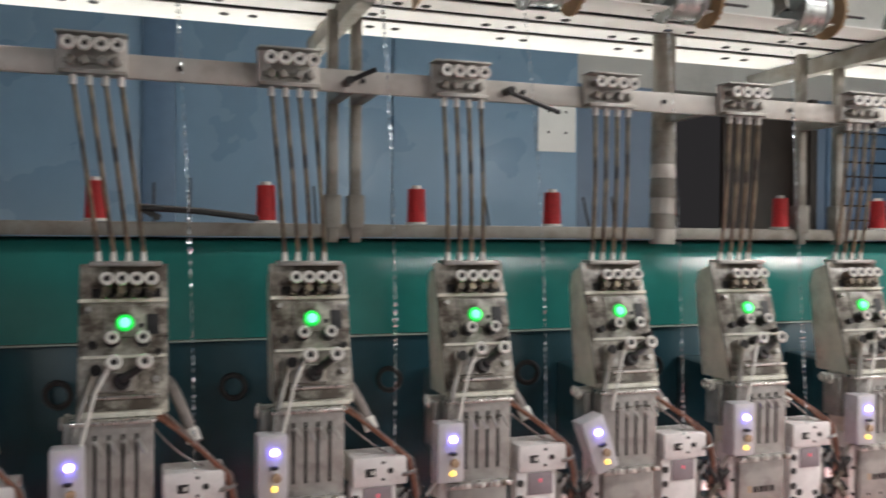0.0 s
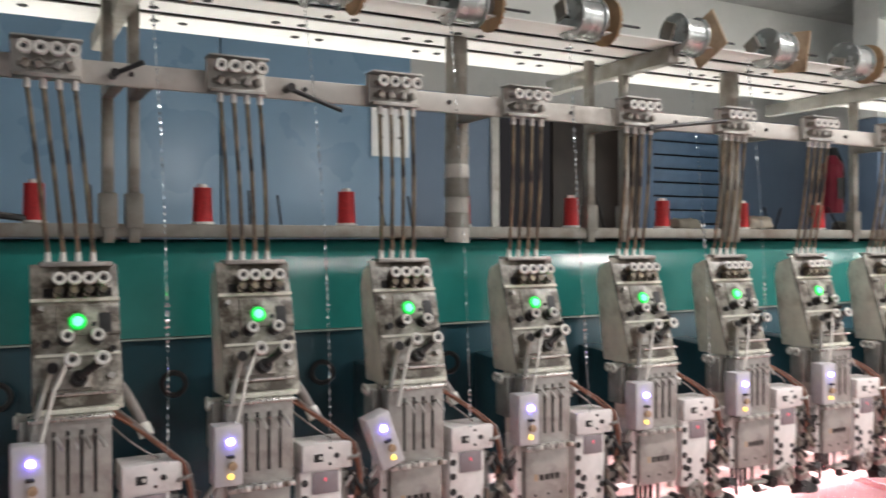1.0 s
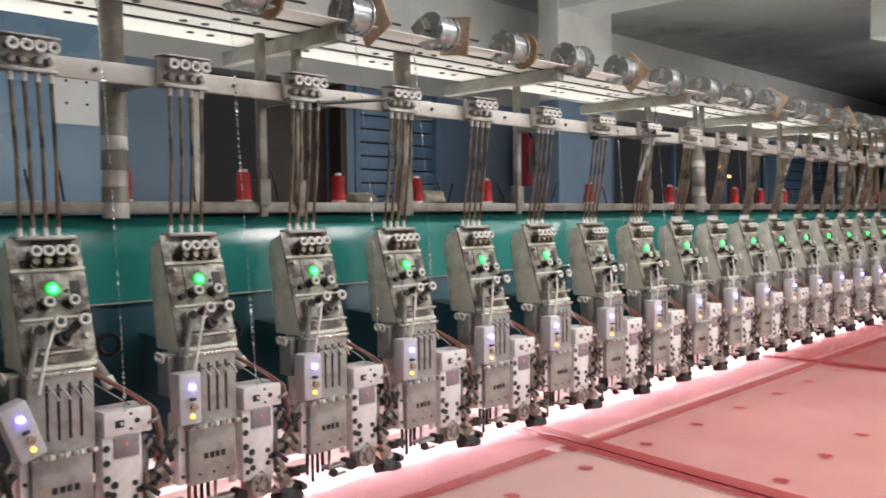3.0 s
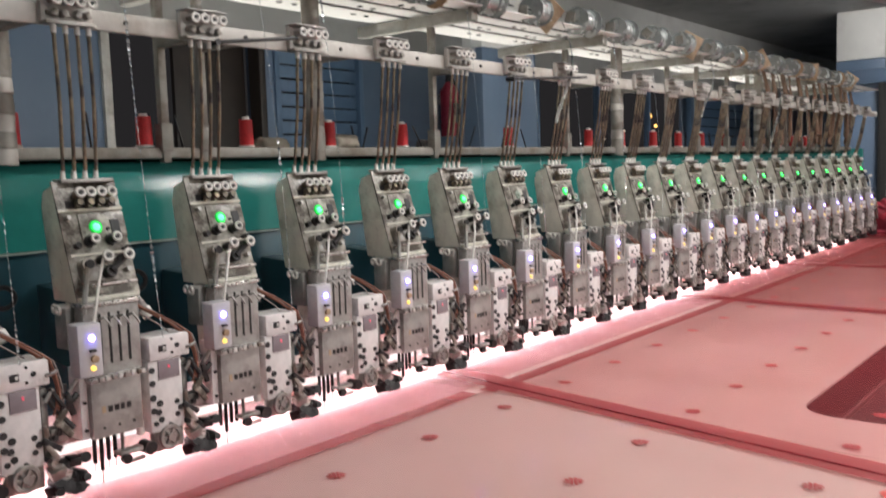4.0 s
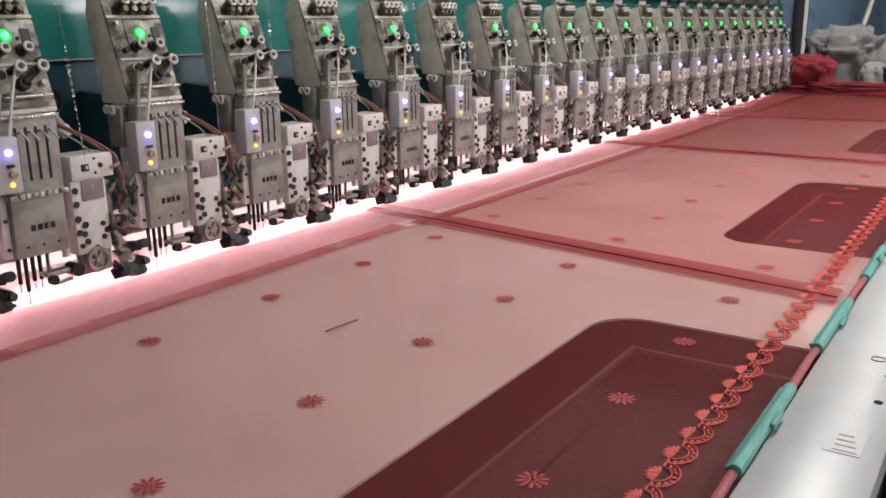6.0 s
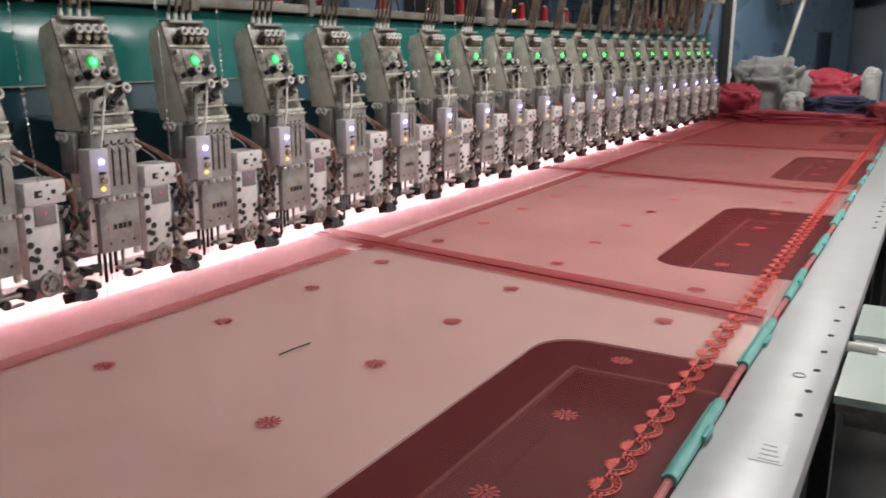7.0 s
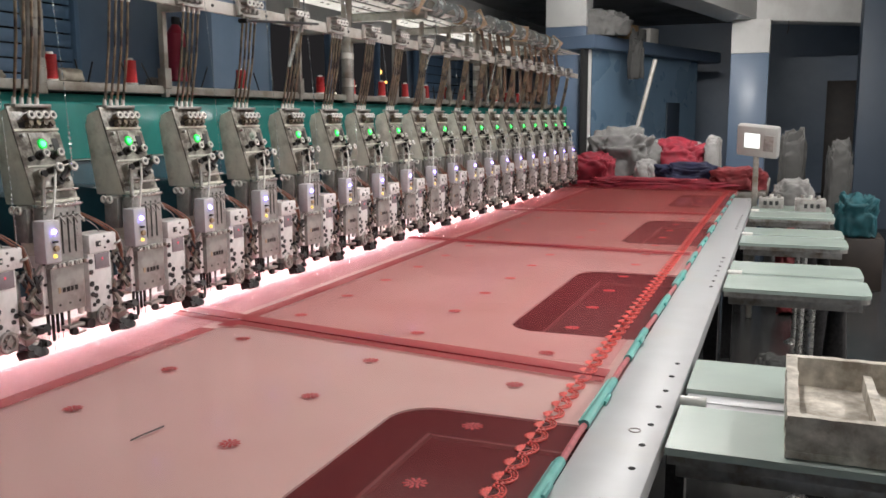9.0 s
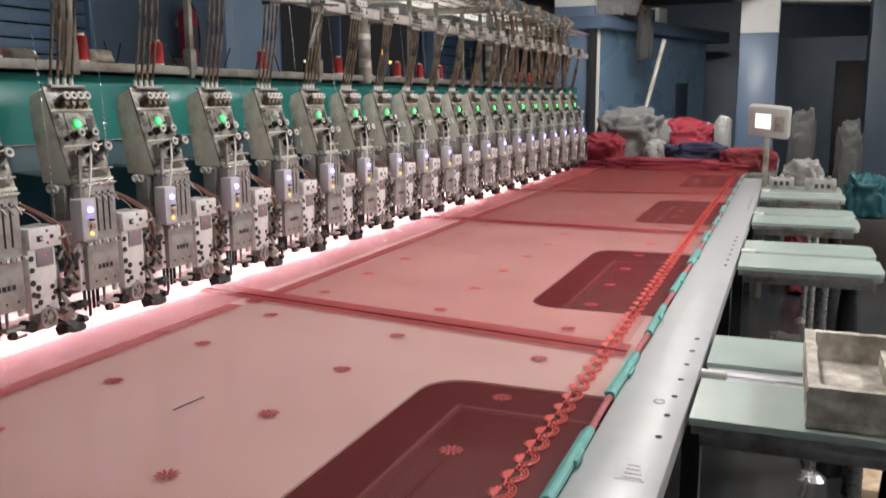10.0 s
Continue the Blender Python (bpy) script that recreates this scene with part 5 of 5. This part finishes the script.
def worn(bm, amount, seed):
    """Cuts a box finer and roughens it, as chipped plaster."""
    bmesh.ops.subdivide_edges(bm, edges=[e for e in bm.edges if e.calc_length() > 0.05], cuts=14, use_grid_fill=True)
    for v in bm.verts:
        p = v.co * 38 + Vector((seed, seed * 2, 0))
        v.co += Vector((noise.noise(p), noise.noise(p + Vector((9, 0, 0))), noise.noise(p + Vector((0, 9, 0))))) * amount
    return bm


part("tray_base", worn(box(B(), 0.0, 0.475, -0.40, 0.0, 0.004, 0.018), 0.003, 1), PLASTER, tray)
for k, a in enumerate(((0.0, 0.024, -0.40, 0.0), (0.451, 0.475, -0.40, 0.0), (0.024, 0.451, -0.024, 0.0), (0.024, 0.451, -0.40, -0.376))):
    part("tray_wall", worn(box(B(), *a, 0.004, 0.088), 0.0035, k + 2), PLASTER, tray)
part("divider", worn(box(B(), 0.022, 0.453, -0.187, -0.168, 0.014, 0.058), 0.003, 7), PLASTER, tray)

# ---- far end ----
ctl = thing("controller", "white control panel with a lit screen on a post", "control panel", at=(6.95, -1.68, -0.03))
mm = pose(0, 0, 1.36, 6, -18, -16)
part("case", box(B(), 0.0, 0.075, -0.15, 0.15, -0.12, 0.12, 0.02, mm), CASE, ctl)
part("screen", box(B(), -0.004, 0.0, -0.02, 0.09, -0.045, 0.065, 0.0, mm), SCREEN, ctl, "glowing white screen")
part("keypad", box(B(), -0.004, 0.0, -0.12, -0.05, -0.06, 0.06, 0.0, mm), GREY_PANEL, ctl)
part("post", box(B(), 0.05, 0.09, -0.02, 0.02, 0.03, 1.27, 0.006), SHELF, ctl)
part("side_cheek", box(B(), 0.06, 0.14, -0.13, 0.13, -0.10, 0.10, 0.03, mm), CASE, ctl, "deep rounded back of the case")
for k, (x, y, w, l, h) in enumerate(((6.85, -1.80, 0.16, 0.17, 0.075), (6.70, -2.06, 0.17, 0.20, 0.085))):
    b = tagged(part("feeder_unit", box(B(), x, x + w, y - l / 2, y + l / 2, ZT, ZT + h, 0.006), GREY_PANEL), "white spare feeder unit lying on a side table", "machine unit", "spare units")
    for j in range(3):
        part("plug", box(B(), x - 0.002, x, y - l * 0.3 + j * 0.04, y - l * 0.3 + j * 0.04 + 0.022, ZT + 0.025, ZT + 0.055), BLACK, b)
        part("knob", cyl(B(), (x + 0.04 + 0.03 * j, y - 0.05 + 0.05 * j, ZT + h), (x + 0.04 + 0.03 * j, y - 0.05 + 0.05 * j, ZT + h + 0.025), 0.014, seg=10), CERAMIC if j % 2 else DULL_STEEL, b)

heap_table = tagged(part("stock_table", box(B(), 8.45, 10.4, -1.75, 0.75, 0.78, 0.85, 0.01), SHELF), "low stock table under the cloth heaps", "table")
for x, y in ((8.6, -1.6), (8.6, 0.6), (10.2, -1.6), (10.2, 0.6)):
    part("leg", box(B(), x - 0.03, x + 0.03, y - 0.03, y + 0.03, 0, 0.78), SHELF, heap_table)
heap("red_cloth", (8.75, -0.12, 0.85), (0.26, 0.21, 0.22), CLOTHS["red"], "red cloth bundle at the end of the table", 1)
heap("grey_cloth", (9.15, -0.33, 0.85), (0.30, 0.34, 0.36), CLOTHS["grey"], "grey wrapped cloth heap on the stock table", 2)
heap("white_roll", (8.85, -0.61, 0.85), (0.22, 0.10, 0.19), CLOTHS["white"], "white cloth roll on the stock table", 3, lumps=0.5)
heap("scarlet_cloth", (9.5, -0.86, 0.85), (0.30, 0.33, 0.30), CLOTHS["red"], "large scarlet cloth bundle behind the heaps", 4)
heap("white_sack", (9.35, -1.20, 0.85), (0.12, 0.085, 0.34), CLOTHS["white"], "white stacked sacks on the stock table", 5, lumps=0.5, square=0.4)
heap("wrapped_cloth", (9.7, -0.72, 0.85), (0.2, 0.42, 0.30), CLOTHS["white"], "pale wrapped bundle behind the scarlet one", 9, lumps=0.6)
heap("navy_cloth", (8.9, -1.02, 0.85), (0.24, 0.30, 0.16), CLOTHS["navy"], "navy cloth heap on the stock table", 6)
heap("maroon_cloth", (8.65, -1.48, 0.85), (0.26, 0.24, 0.15), CLOTHS["maroon"], "maroon cloth heap beside the rail", 7)
heap("bunched_net", (8.55, -0.72, 0.85), (0.30, 0.75, 0.07), CLOTHS["red"], "bunched red net at the table end", 8)
heap("pale_cloth", (8.35, -1.95, 0.55), (0.22, 0.18, 0.30), CLOTHS["white"], "pale cloth heap beside the control panel", 12, lumps=0.6)
heap("cloth_stool", (8.35, -1.95, 0.0), (0.2, 0.2, 0.42), CLOTHS["grey"], "covered grey stool under the pale cloth", 15, "stool", 0.3)
heap("teal_cloth", (8.7, -2.50, 0.46), (0.26, 0.17, 0.26), CLOTHS["teal"], "teal cloth heap on a dark crate", 10)
tagged(part("dark_crate", box(B(), 8.45, 8.95, -2.72, -2.28, 0, 0.46, 0.01), BROWN_DARK), "dark crate under the teal cloth heap", "crate")
heap("grey_sack", (9.6, -1.95, 0.0), (0.2, 0.13, 1.0), CLOTHS["dim"], "tall dark grey sack standing on the floor", 11, lumps=0.5, square=0.35)
heap("dusty_sack", (9.5, -2.38, 0.0), (0.2, 0.12, 0.88), CLOTHS["dim"], "dark sack standing on the floor", 13, lumps=0.5, square=0.35)
heap("red_bag", (7.35, -2.0, 0.0), (0.2, 0.14, 0.44), CLOTHS["maroon"], "maroon bag on the floor under the side tables", 14)
heap("floor_sack", (4.6, -1.80, 0.0), (0.18, 0.15, 0.16), CLOTHS["dim"], "small grey sack on the floor under a table", 21)
heap("floor_sack", (5.2, -1.88, 0.0), (0.22, 0.12, 0.12), CLOTHS["dim"], "small dark sack on the floor under a table", 22)
heap("ledge_sack", (12.75, 0.72, 2.64), (0.28, 0.42, 0.26), CLOTHS["white"], "pale soft sack lying on the blue ledge", 31, "sack")
heap("hanging_cloth", (12.5, 0.10, 2.02), (0.05, 0.10, 0.46), CLOTHS["dim"], "old dark cloth hanging from the blue ledge", 23)
tagged(part("wooden_crate", box(B(), 3.45, 3.75, -2.45, -2.12, 0, 0.10, 0.01), WOOD), "low wooden crate on the floor", "crate")
tagged(part("floor_cable", tube(B(), [(1.9 + 0.15 * k, -1.95 + 0.03 * math.sin(k * 0.9), 0.008) for k in range(20)], 0.008), BLACK), "black cable on the floor", "cable")


tagged(part("hanging_wire", tube(B(), [(13.44, -1.84, 2.86), (13.44, -1.85, 2.74), (13.44, -1.83, 2.66)], 0.008), BLACK), "short dark wire with a lamp holder hanging from the beam", "wire")

# ---- moving things ----
def motions():
    pass


motions()
